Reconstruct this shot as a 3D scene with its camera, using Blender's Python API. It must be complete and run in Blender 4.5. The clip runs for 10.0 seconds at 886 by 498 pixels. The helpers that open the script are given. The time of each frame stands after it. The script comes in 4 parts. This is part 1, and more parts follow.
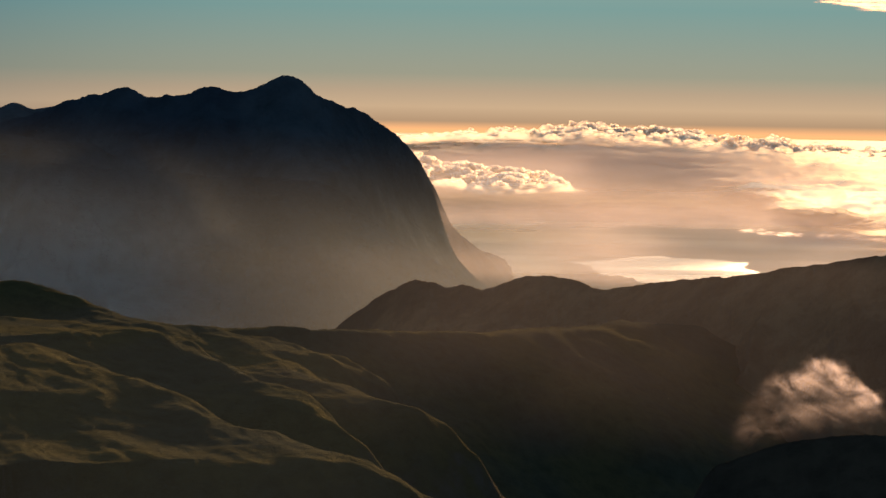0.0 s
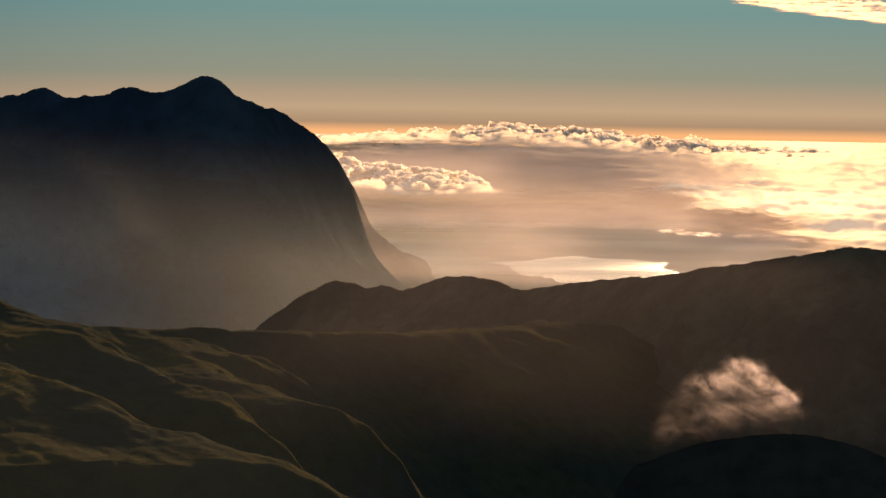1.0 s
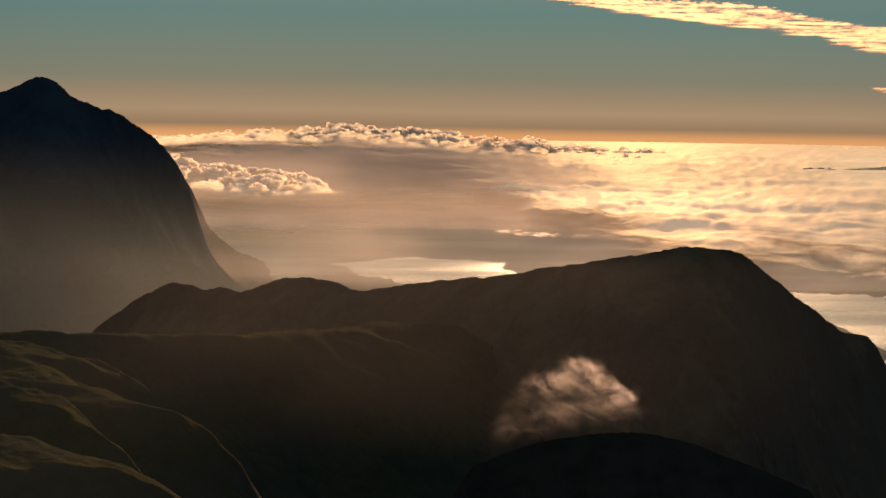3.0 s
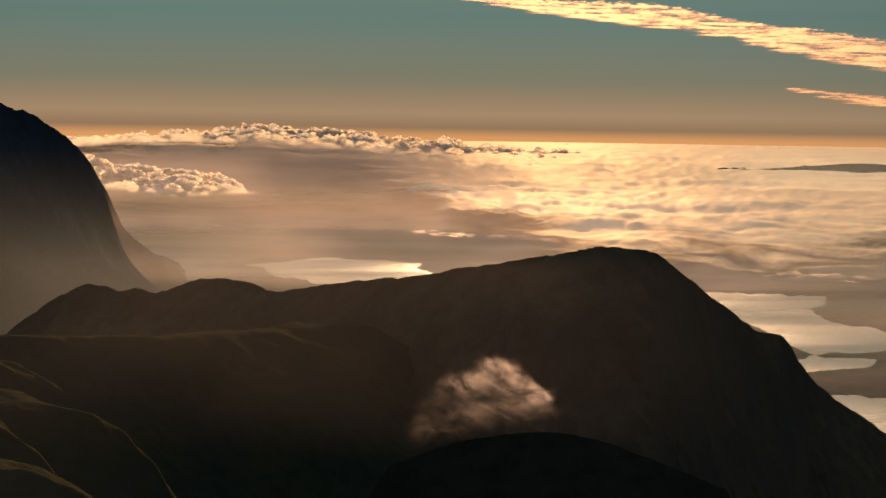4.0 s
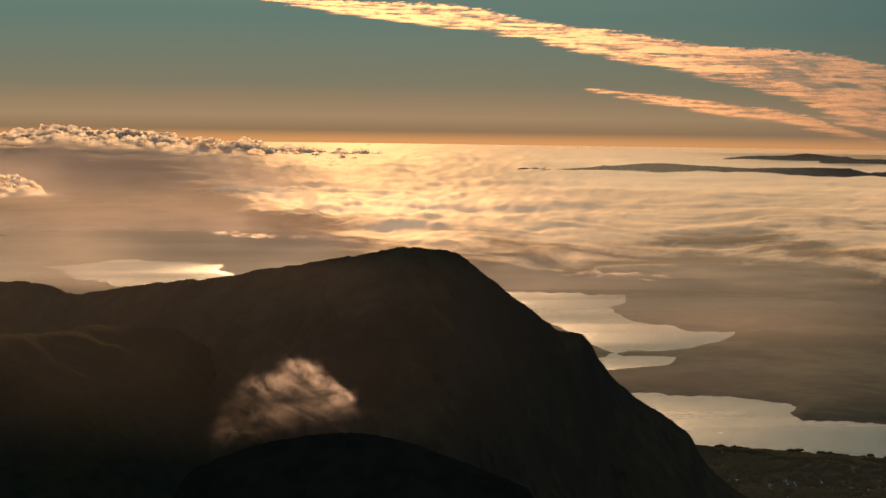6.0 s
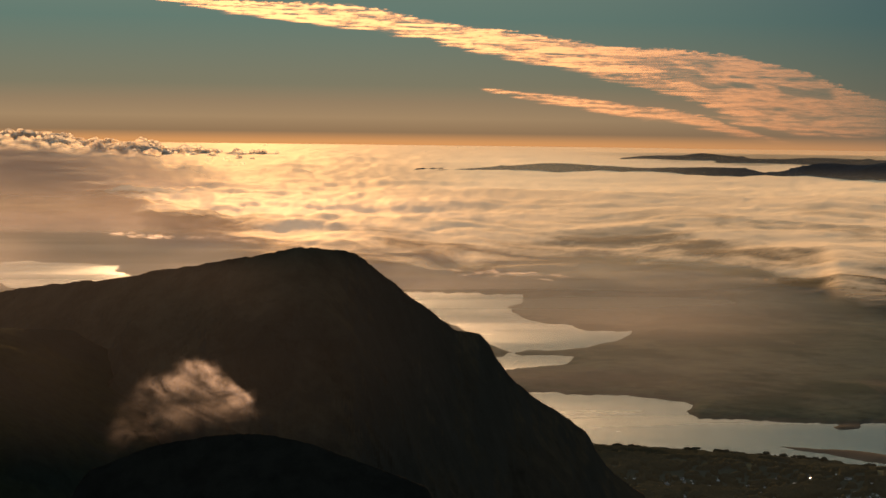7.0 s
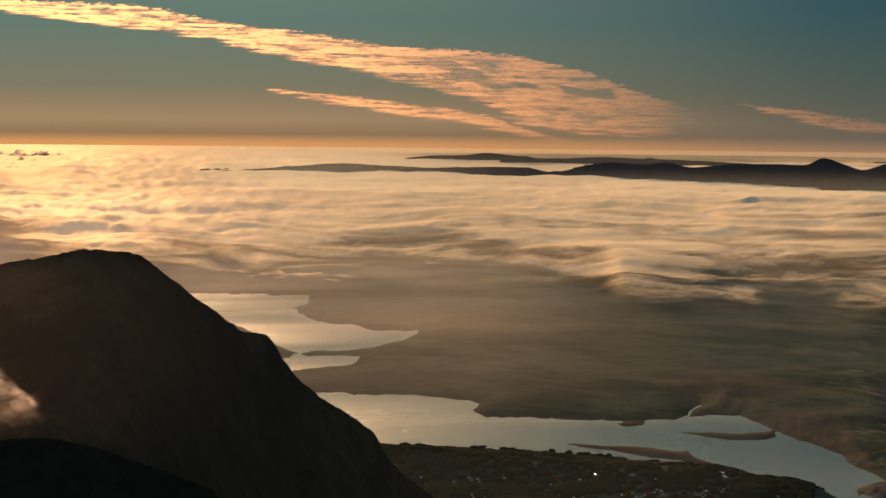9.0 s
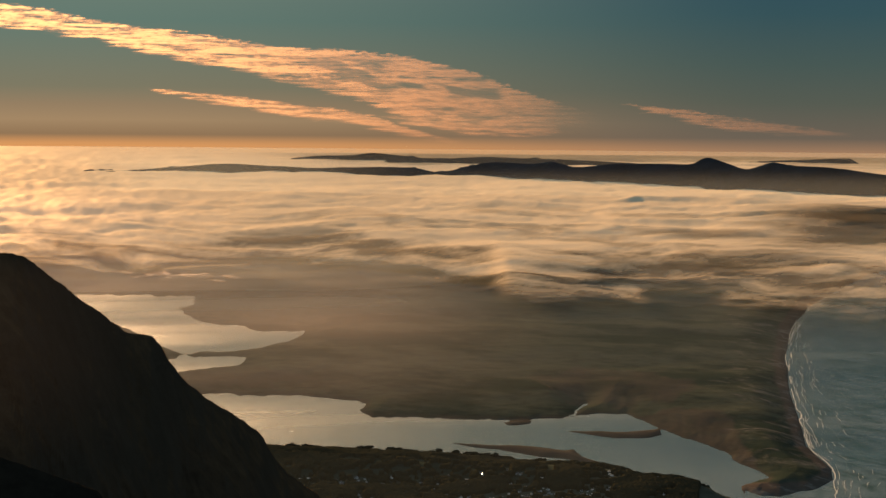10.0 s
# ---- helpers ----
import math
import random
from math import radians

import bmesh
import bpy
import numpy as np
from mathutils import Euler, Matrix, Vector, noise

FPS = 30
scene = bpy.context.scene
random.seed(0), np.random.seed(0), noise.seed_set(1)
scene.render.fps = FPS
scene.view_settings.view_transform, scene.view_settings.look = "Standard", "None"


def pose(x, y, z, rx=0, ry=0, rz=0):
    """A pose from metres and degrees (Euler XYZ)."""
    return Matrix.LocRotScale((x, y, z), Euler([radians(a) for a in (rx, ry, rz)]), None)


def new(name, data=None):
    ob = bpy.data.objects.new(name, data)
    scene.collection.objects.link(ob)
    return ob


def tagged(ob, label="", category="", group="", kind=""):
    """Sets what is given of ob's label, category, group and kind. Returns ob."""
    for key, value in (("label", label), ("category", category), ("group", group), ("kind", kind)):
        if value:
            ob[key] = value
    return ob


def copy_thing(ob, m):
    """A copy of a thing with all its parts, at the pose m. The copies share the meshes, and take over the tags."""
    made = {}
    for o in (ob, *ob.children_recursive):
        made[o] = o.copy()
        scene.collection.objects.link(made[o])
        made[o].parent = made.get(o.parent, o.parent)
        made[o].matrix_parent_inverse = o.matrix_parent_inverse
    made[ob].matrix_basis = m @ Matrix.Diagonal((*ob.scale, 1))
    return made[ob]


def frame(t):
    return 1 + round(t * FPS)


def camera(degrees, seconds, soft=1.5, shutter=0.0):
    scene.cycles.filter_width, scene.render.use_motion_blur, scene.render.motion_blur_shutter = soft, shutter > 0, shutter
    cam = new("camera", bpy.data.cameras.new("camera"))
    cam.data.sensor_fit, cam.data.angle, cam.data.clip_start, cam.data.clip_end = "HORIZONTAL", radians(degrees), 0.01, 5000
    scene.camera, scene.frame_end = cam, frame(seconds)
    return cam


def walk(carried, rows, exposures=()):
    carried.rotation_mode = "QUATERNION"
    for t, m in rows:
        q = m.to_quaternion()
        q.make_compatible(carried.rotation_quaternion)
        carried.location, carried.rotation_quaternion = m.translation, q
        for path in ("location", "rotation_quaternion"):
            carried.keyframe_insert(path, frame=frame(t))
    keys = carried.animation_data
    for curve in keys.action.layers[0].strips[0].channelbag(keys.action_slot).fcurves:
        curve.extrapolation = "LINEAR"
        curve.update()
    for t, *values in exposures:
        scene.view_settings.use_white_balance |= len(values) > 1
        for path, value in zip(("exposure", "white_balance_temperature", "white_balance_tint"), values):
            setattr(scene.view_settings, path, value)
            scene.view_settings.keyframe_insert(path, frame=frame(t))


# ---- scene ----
# The landscape stands at one tenth of its size, so that all of it lies within the lens's reach of 5 km:
# 1 m here is 10 m of country. North (y) is the first bearing of the lens; bearings run clockwise, in degrees.
H = 60.0                      # height of the lookout over the sea (600 m of country)

# ---- camera ----
cam = camera(20.0, 10.0, soft=1.5)
ROWS = [(0.0, -0.048, -3.205, 0.929), (0.5, -0.964, -3.183, 0.925), (1.0, -1.879, -3.162, 0.92), (1.5, -2.796, -3.142, 0.912), (2.0, -3.698, -3.122, 0.902), (2.5, -4.626, -3.102, 0.891), (4.0, -7.485, -3.045, 0.845), (4.5, -8.497, -3.026, 0.826), (5.0, -9.619, -3.007, 0.806), (5.5, -10.818, -2.986, 0.783), (7.0, -14.345, -2.933, 0.703), (7.5, -15.524, -2.917, 0.672), (8.0, -16.732, -2.902, 0.639), (8.5, -17.915, -2.888, 0.604), (9.0, -19.232, -2.874, 0.567), (9.5, -20.52, -2.861, 0.528), (10.0, -21.829, -2.849, 0.486)]
walk(cam, [(t, pose(0, 0, H, 90 + pitch, 0, yaw) @ pose(0, 0, 0, 0, 0, lean)) for t, yaw, pitch, lean in ROWS],
     exposures=[(0, 2.6, 6150, 10), (1.0, 2.42, 6200, 10), (2.5, 2.05, 6400, 10), (4.5, 1.81, 6750, 10), (7, 1.79, 7000, 9), (10, 1.8, 7000, 9)])

# ---- sun and sky ----
SUN_AZ, SUN_EL = 10.0, 5.5
world = bpy.data.worlds.new("sky")
scene.world = world
scene.cycles.transparent_max_bounces = 64
scene.cycles.caustics_reflective = False
world.use_nodes = True
wn, wl = world.node_tree.nodes, world.node_tree.links
wn.clear()


def wnode(kind, **values):
    n = wn.new(kind)
    for k, v in values.items():
        n.inputs[int(k[1:])].default_value = v
    return n


def ramp(n, stops):
    while len(n.color_ramp.elements) < len(stops):
        n.color_ramp.elements.new(0.5)
    for e, (p, c) in zip(n.color_ramp.elements, stops):
        e.position, e.color = p, (*c, 1)
    return n


sky = wn.new("ShaderNodeTexSky")
sky.sky_type, sky.sun_disc = "NISHITA", False
sky.sun_elevation, sky.sun_rotation = radians(SUN_EL), radians(SUN_AZ)
sky.altitude, sky.dust_density = 600, 1.4
sky_dim = wnode("ShaderNodeVectorMath")
sky_dim.operation = "SCALE"
sky_dim.inputs["Scale"].default_value = 0.085
wl.new(sky.outputs[0], sky_dim.inputs[0])
tc = wn.new("ShaderNodeTexCoord")
sep = wn.new("ShaderNodeSeparateXYZ")
wl.new(tc.outputs["Generated"], sep.inputs[0])
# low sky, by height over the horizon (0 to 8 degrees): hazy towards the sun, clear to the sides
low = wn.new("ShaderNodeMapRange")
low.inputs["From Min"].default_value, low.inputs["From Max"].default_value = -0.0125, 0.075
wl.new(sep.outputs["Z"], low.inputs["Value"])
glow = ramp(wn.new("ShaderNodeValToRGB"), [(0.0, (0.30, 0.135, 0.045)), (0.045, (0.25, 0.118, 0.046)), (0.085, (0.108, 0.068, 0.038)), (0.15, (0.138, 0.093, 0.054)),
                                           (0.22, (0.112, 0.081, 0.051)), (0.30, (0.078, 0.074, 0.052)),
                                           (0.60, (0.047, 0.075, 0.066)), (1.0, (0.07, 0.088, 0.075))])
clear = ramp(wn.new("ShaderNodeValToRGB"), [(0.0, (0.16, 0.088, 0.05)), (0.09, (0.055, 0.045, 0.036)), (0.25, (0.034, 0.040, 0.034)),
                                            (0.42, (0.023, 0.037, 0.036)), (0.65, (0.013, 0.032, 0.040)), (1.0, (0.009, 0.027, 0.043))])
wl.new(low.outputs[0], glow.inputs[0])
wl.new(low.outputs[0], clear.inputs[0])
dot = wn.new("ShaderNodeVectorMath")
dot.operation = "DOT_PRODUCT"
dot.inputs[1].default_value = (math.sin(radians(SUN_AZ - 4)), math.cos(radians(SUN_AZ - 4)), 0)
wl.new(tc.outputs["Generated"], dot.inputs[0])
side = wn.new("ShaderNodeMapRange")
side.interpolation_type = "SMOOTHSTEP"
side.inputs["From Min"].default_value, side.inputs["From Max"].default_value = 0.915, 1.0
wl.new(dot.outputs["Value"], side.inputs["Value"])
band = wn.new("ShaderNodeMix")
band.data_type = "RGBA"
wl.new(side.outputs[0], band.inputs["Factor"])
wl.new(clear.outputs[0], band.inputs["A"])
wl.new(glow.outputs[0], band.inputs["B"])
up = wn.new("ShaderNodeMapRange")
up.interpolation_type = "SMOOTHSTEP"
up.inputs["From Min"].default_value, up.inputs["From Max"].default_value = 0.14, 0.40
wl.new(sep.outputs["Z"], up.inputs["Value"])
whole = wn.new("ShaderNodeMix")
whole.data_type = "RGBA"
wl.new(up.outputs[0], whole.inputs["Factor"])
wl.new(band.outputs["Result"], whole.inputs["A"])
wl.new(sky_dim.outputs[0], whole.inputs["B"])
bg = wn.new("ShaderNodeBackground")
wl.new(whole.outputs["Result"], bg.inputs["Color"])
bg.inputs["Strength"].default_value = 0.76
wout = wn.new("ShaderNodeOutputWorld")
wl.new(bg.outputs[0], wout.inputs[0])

sun = new("sun", bpy.data.lights.new("sun", "SUN"))
sun.data.energy, sun.data.angle, sun.data.color = 5.0, radians(2.0), (1.0, 0.60, 0.31)
sun.matrix_world = pose(0, 0, 300, 90 - SUN_EL, 0, 180 - SUN_AZ)


# ---- small tools ----
def hash2(ix, iy, seed):
    n = (ix.astype(np.int64) * 374761393 + iy.astype(np.int64) * 668265263 + seed * 974711) & 0x7FFFFFFF
    n = ((n ^ (n >> 13)) * 1274126177) & 0x7FFFFFFF
    return ((n ^ (n >> 16)) & 0xFFFFF) / 0xFFFFF


def vnoise(x, y, seed=0):
    x, y = np.broadcast_arrays(np.asarray(x, float), np.asarray(y, float))
    ix, iy = np.floor(x), np.floor(y)
    fx, fy = x - ix, y - iy
    u, v = fx * fx * fx * (fx * (fx * 6 - 15) + 10), fy * fy * fy * (fy * (fy * 6 - 15) + 10)
    a, b = hash2(ix, iy, seed), hash2(ix + 1, iy, seed)
    c, d = hash2(ix, iy + 1, seed), hash2(ix + 1, iy + 1, seed)
    return (a * (1 - u) + b * u) * (1 - v) + (c * (1 - u) + d * u) * v


def fbm(x, y, octaves=5, seed=0, gain=0.5):
    """Fractal noise about 0, within about -1 to 1."""
    total, amp, norm = 0, 1.0, 0.0
    for k in range(octaves):
        total = total + amp * (2 * vnoise(x * 2 ** k + 17.3 * k, y * 2 ** k - 9.1 * k, seed + k) - 1)
        norm += amp
        amp *= gain
    return total / norm * 1.4


def ridged(x, y, octaves=5, seed=0):
    total, amp, norm = 0, 1.0, 0.0
    for k in range(octaves):
        total = total + amp * (1 - np.abs(2 * vnoise(x * 2 ** k + 5.7 * k, y * 2 ** k + 3.3 * k, seed + k) - 1)) ** 2
        norm += amp
        amp *= 0.5
    return total / norm


def smooth(a, b, x):
    t = np.clip((x - a) / (b - a), 0, 1)
    return t * t * (3 - 2 * t)


def curve(points, x):
    """A smooth curve without overshoot through (x, y) points; level beyond its ends."""
    px, py = np.array([p[0] for p in points], float), np.array([p[1] for p in points], float)
    h, m = np.diff(px), np.diff(py) / np.diff(px)
    t = np.zeros(len(px))
    same = m[:-1] * m[1:] > 0
    t[1:-1][same] = (2 * m[:-1] * m[1:] / np.where(same, m[:-1] + m[1:], 1))[same]
    t[0], t[-1] = m[0], m[-1]
    x = np.clip(x, px[0], px[-1])
    i = np.clip(np.searchsorted(px, x) - 1, 0, len(h) - 1)
    s = (x - px[i]) / h[i]
    return (py[i] * (1 + 2 * s) * (1 - s) ** 2 + py[i + 1] * s * s * (3 - 2 * s)
            + h[i] * (t[i] * s * (1 - s) ** 2 + t[i + 1] * s * s * (s - 1)))


def spot(az, el, d):
    """The place at a bearing and a height angle, at that distance over the ground."""
    az, el = np.radians(az), np.radians(el)
    return d * np.sin(az), d * np.cos(az), H + d * np.tan(el)


def reach(el, z=0.0):
    """How far off a level at height z is met at that height angle."""
    return (z - H) / np.tan(np.radians(el))


def mesh_of(name, verts, faces, mat=None, flat=False):
    me = bpy.data.meshes.new(name)
    verts, faces = np.asarray(verts, np.float32), np.asarray(faces, np.int32)
    me.vertices.add(len(verts))
    me.vertices.foreach_set("co", verts.ravel())
    n = faces.shape[1]
    me.loops.add(faces.size)
    me.loops.foreach_set("vertex_index", faces.ravel())
    me.polygons.add(len(faces))
    me.polygons.foreach_set("loop_start", np.arange(0, faces.size, n, dtype=np.int32))
    me.polygons.foreach_set("use_smooth", np.full(len(faces), not flat))
    me.update(calc_edges=True)
    if mat:
        me.materials.append(mat)
    return me


def grid(name, X, Y, Z, mat, **fields):
    """A sheet over rows and columns of places, with named values at its corners."""
    r, c = X.shape
    i = np.arange(r * c).reshape(r, c)
    faces = np.stack([i[:-1, :-1], i[:-1, 1:], i[1:, 1:], i[1:, :-1]], -1).reshape(-1, 4)
    if "thick" in fields:       # no skin where there is no vapour
        faces = faces[np.asarray(fields["thick"]).ravel()[faces].max(1) > 0.00005]
    me = mesh_of(name, np.stack([X, Y, Z], -1).reshape(-1, 3), faces, mat)
    for k, v in fields.items():
        me.attributes.new(k, "FLOAT", "POINT").data.foreach_set("value", np.asarray(v, np.float32).ravel())
    return new(name, me)


def part(name, bm, mat, parent, label=""):
    me = bpy.data.meshes.new(name)
    bm.to_mesh(me)
    bm.free()
    me.materials.append(mat)
    ob = new(name, me)
    ob.parent = parent
    return tagged(ob, label)


# ---- materials ----
class Mat:
    def __init__(self, name):
        self.m = bpy.data.materials.new(name)
        self.m.use_nodes = True
        self.n, self.l = self.m.node_tree.nodes, self.m.node_tree.links
        self.b, self.out = self.n["Principled BSDF"], self.n["Material Output"]
        self.tc = self.n.new("ShaderNodeTexCoord").outputs["Object"]

    def put(self, value, socket):
        if hasattr(value, "node"):
            self.l.new(value, socket)
        else:
            socket.default_value = (*value, 1) if isinstance(value, tuple) and len(value) == 3 and socket.type == "RGBA" else value
        return self

    def noise(self, scale, detail=6, rough=0.55, stretch=(1, 1, 1), distort=0.0):
        mp, t = self.n.new("ShaderNodeMapping"), self.n.new("ShaderNodeTexNoise")
        mp.inputs["Scale"].default_value = stretch
        self.l.new(self.tc, mp.inputs["Vector"])
        self.l.new(mp.outputs[0], t.inputs["Vector"])
        t.inputs["Scale"].default_value, t.inputs["Detail"].default_value = scale, detail
        t.inputs["Roughness"].default_value, t.inputs["Distortion"].default_value = rough, distort
        return t.outputs["Fac"]

    def span(self, value, a, b, lo=0.0, hi=1.0):
        r = self.n.new("ShaderNodeMapRange")
        r.interpolation_type = "SMOOTHSTEP"
        for k, v in zip(("From Min", "From Max", "To Min", "To Max"), (a, b, lo, hi)):
            r.inputs[k].default_value = v
        self.put(value, r.inputs["Value"])
        return r.outputs[0]

    def mix(self, fac, a, b):
        x = self.n.new("ShaderNodeMix")
        x.data_type = "RGBA"
        self.put(fac, x.inputs["Factor"]).put(a, x.inputs["A"]).put(b, x.inputs["B"])
        return x.outputs["Result"]

    def math(self, op, a, b=0.0):
        x = self.n.new("ShaderNodeMath")
        x.operation = op
        self.put(a, x.inputs[0]).put(b, x.inputs[1])
        return x.outputs[0]

    def field(self, name):
        a = self.n.new("ShaderNodeAttribute")
        a.attribute_name = name
        return a.outputs["Fac"]

    def steep(self):
        g, s = self.n.new("ShaderNodeNewGeometry"), self.n.new("ShaderNodeSeparateXYZ")
        self.l.new(g.outputs["Normal"], s.inputs[0])
        return self.math("SUBTRACT", 1.0, s.outputs["Z"])

    def bump(self, height, strength, dist):
        b = self.n.new("ShaderNodeBump")
        b.inputs["Strength"].default_value, b.inputs["Distance"].default_value = strength, dist
        self.l.new(height, b.inputs["Height"])
        self.l.new(b.outputs[0], self.b.inputs["Normal"])
        return b.outputs[0]

    def veil(self, density, thin, forward=0.0, rough=0.5, normal=None, through_share=0.5):
        """A cloud skin: light scattered on and through, let past where it is thin."""
        tr, di, tl, gl = (self.n.new("ShaderNodeBsdf" + k) for k in ("Transparent", "Diffuse", "Translucent", "Glossy"))
        for s in (di, tl):
            self.put(thin, s.inputs["Color"])
        self.put(thin, gl.inputs["Color"])
        gl.inputs["Roughness"].default_value = rough
        if normal is not None:
            self.l.new(normal, di.inputs["Normal"]), self.l.new(normal, gl.inputs["Normal"])
        a, b, c = (self.n.new("ShaderNodeMixShader") for _ in range(3))
        a.inputs[0].default_value = through_share
        self.l.new(di.outputs[0], a.inputs[1]), self.l.new(tl.outputs[0], a.inputs[2])
        b.inputs[0].default_value = forward
        self.l.new(a.outputs[0], b.inputs[1]), self.l.new(gl.outputs[0], b.inputs[2])
        self.put(density, c.inputs[0])
        self.l.new(tr.outputs[0], c.inputs[1]), self.l.new(b.outputs[0], c.inputs[2])
        self.l.new(c.outputs[0], self.out.inputs["Surface"])
        return self.m


def heath(name, grass, heather, rock, fine, rocky=(0.35, 0.6)):
    """Mountain moor: dry grass and dark heather in patches, bare rock where it is steep."""
    m = Mat(name)
    patch = m.span(m.noise(fine * 0.12, 5, 0.6), 0.38, 0.62)
    tuft = m.noise(fine, 8, 0.65)
    cover = m.mix(patch, heather, grass)
    cover = m.mix(m.span(tuft, 0.35, 0.75, 0.0, 0.55), cover, tuple(0.45 * c for c in heather))
    stone = m.mix(m.noise(fine * 0.7, 8, 0.7, (1, 1, 0.35)), tuple(0.5 * c for c in rock), rock)
    m.put(m.mix(m.span(m.math("ADD", m.steep(), m.math("MULTIPLY", m.math("SUBTRACT", tuft, 0.5), 0.5)), *rocky), cover, stone), m.b.inputs["Base Color"])
    m.b.inputs["Roughness"].default_value = 0.95
    m.b.inputs["Specular IOR Level"].default_value = 0.0
    m.bump(m.noise(fine * 1.5, 8, 0.7), 0.7, 0.6 / fine)
    return m.m


MOOR = heath("moor_grass", (0.034, 0.031, 0.015), (0.025, 0.026, 0.018), (0.05, 0.045, 0.038), 0.8)
SLOPE = heath("hill_heather", (0.105, 0.068, 0.038), (0.064, 0.044, 0.028), (0.085, 0.064, 0.045), 0.35)
KNOLL = heath("knoll_heather", (0.03, 0.025, 0.018), (0.02, 0.018, 0.014), (0.032, 0.028, 0.024), 0.6)
# blue of the haze in front is mixed into these heather colours
MOUNTAIN = heath("mountain_hazed_heather", (0.028, 0.038, 0.047), (0.016, 0.024, 0.034), (0.035, 0.042, 0.05), 0.12, (0.6, 0.9))
# heather colours shifted to blue, with the distant haze put into them
FAR_HILL = heath("far_hill_hazed_heather", (0.028, 0.048, 0.068), (0.019, 0.035, 0.052), (0.04, 0.05, 0.06), 0.03, (0.6, 0.9))


def land_material():
    m = Mat("coastal_plain")
    field = m.span(m.noise(0.028, 5, 0.65, (1, 0.6, 1)), 0.42, 0.58)
    scrub = m.noise(0.25, 8, 0.7)
    base = m.mix(field, (0.030, 0.042, 0.031), (0.070, 0.078, 0.056))
    base = m.mix(m.span(scrub, 0.45, 0.7, 0.0, 0.5), base, (0.016, 0.017, 0.011))
    pale = m.mix(m.noise(0.5, 6, 0.7, (1, 0.4, 1)), (0.105, 0.088, 0.072), (0.056, 0.046, 0.037))
    base = m.mix(m.field("sand"), base, pale)
    dune = m.span(m.noise(0.14, 10, 0.78, (1, 0.45, 1), 1.2), 0.50, 0.66)
    base = m.mix(m.math("MULTIPLY", m.field("dune"), dune), base, (0.14, 0.128, 0.11))
    m.put(base, m.b.inputs["Base Color"])
    m.b.inputs["Roughness"].default_value = 0.95
    m.b.inputs["Specular IOR Level"].default_value = 0.0
    m.bump(scrub, 0.35, 0.4)
    return m.m


def water_material(name, tone, rough, scale, strength):
    """Water with wind lanes and short crests over green shallows."""
    m = Mat(name)
    deep = m.mix(m.noise(0.03, 5, 0.6), tone, tuple(0.5 * c for c in tone))
    lane = m.noise(0.012, 5, 0.6, (0.35, 1, 1), 0.6)
    chop = m.noise(0.3, 9, 0.74, (1.0, 0.22, 1), 0.8)
    open_sea = m.field("swell")
    m.put(m.mix(m.math("MULTIPLY", m.span(chop, 0.58, 0.74, 0.0, 0.5), open_sea), deep, (0.30, 0.34, 0.27)), m.b.inputs["Base Color"])
    trough = m.math("MULTIPLY", m.span(chop, 0.60, 0.40, 0.0, 0.42), m.math("ADD", 0.12, open_sea))
    m.put(m.math("SUBTRACT", 0.5, trough), m.b.inputs["Specular IOR Level"])
    m.put(m.span(lane, 0.35, 0.7, rough * 0.7, rough * 1.5), m.b.inputs["Roughness"])
    m.b.inputs["IOR"].default_value = 1.33
    m.bump(m.math("ADD", m.noise(scale, 8, 0.7, (1, 0.35, 1), 0.5), m.noise(0.12, 4, 0.6, (1, 0.4, 1))), strength, 0.18)
    return m.m


LAND = land_material()
WATER = water_material("sea_water", (0.018, 0.070, 0.054), 0.2, 0.6, 0.6)

VAPOUR = (0.88, 0.76, 0.74)
deck_m = Mat("fog_deck")
deck_n = deck_m.n.new("ShaderNodeBump")
deck_n.inputs["Strength"].default_value, deck_n.inputs["Distance"].default_value = 0.3, 2.0
deck_m.l.new(deck_m.noise(0.02, 7, 0.6, (0.4, 1, 1)), deck_n.inputs["Height"])
DECK = deck_m.veil(deck_m.field("thick"), (0.97, 0.77, 0.51), 0.04, 0.65, deck_n.outputs[0], 0.10)
heap_m = Mat("cumulus")
heap_n = heap_m.n.new("ShaderNodeBump")
heap_n.inputs["Strength"].default_value, heap_n.inputs["Distance"].default_value = 0.35, 2.0
heap_m.l.new(heap_m.noise(0.12, 6, 0.6), heap_n.inputs["Height"])
HEAP = heap_m.veil(heap_m.math("MULTIPLY", heap_m.field("thick"), 0.62), (0.97, 0.85, 0.69), 0.25, 0.6, heap_n.outputs[0], 0.62)
wisp_m = Mat("wisps")
WISP = wisp_m.veil(wisp_m.math("MULTIPLY", wisp_m.field("thick"), wisp_m.span(wisp_m.noise(0.46, 9, 0.66, (1, 0.12, 1.6), 1.7), 0.35, 0.66, 0.05, 2.2)), VAPOUR)
# brown tint in place of white puts the flank's shade into its colour
shade_m = Mat("shade_tinted_cloud")
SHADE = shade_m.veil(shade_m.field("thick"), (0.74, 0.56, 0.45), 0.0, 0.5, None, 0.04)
# low sun's orange put into the cloud's colour, paler where it is thick
ice_m = Mat("sun_tinted_ice")
ICE = ice_m.veil(ice_m.field("thick"), ice_m.mix(ice_m.span(ice_m.field("thick"), 0.12, 0.55), (0.92, 0.52, 0.34), (0.96, 0.74, 0.50)))
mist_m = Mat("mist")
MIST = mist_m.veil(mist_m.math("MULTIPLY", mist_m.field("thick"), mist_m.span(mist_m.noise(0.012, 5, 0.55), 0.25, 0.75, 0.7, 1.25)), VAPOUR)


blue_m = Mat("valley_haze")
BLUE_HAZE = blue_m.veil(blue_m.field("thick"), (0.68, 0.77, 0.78))
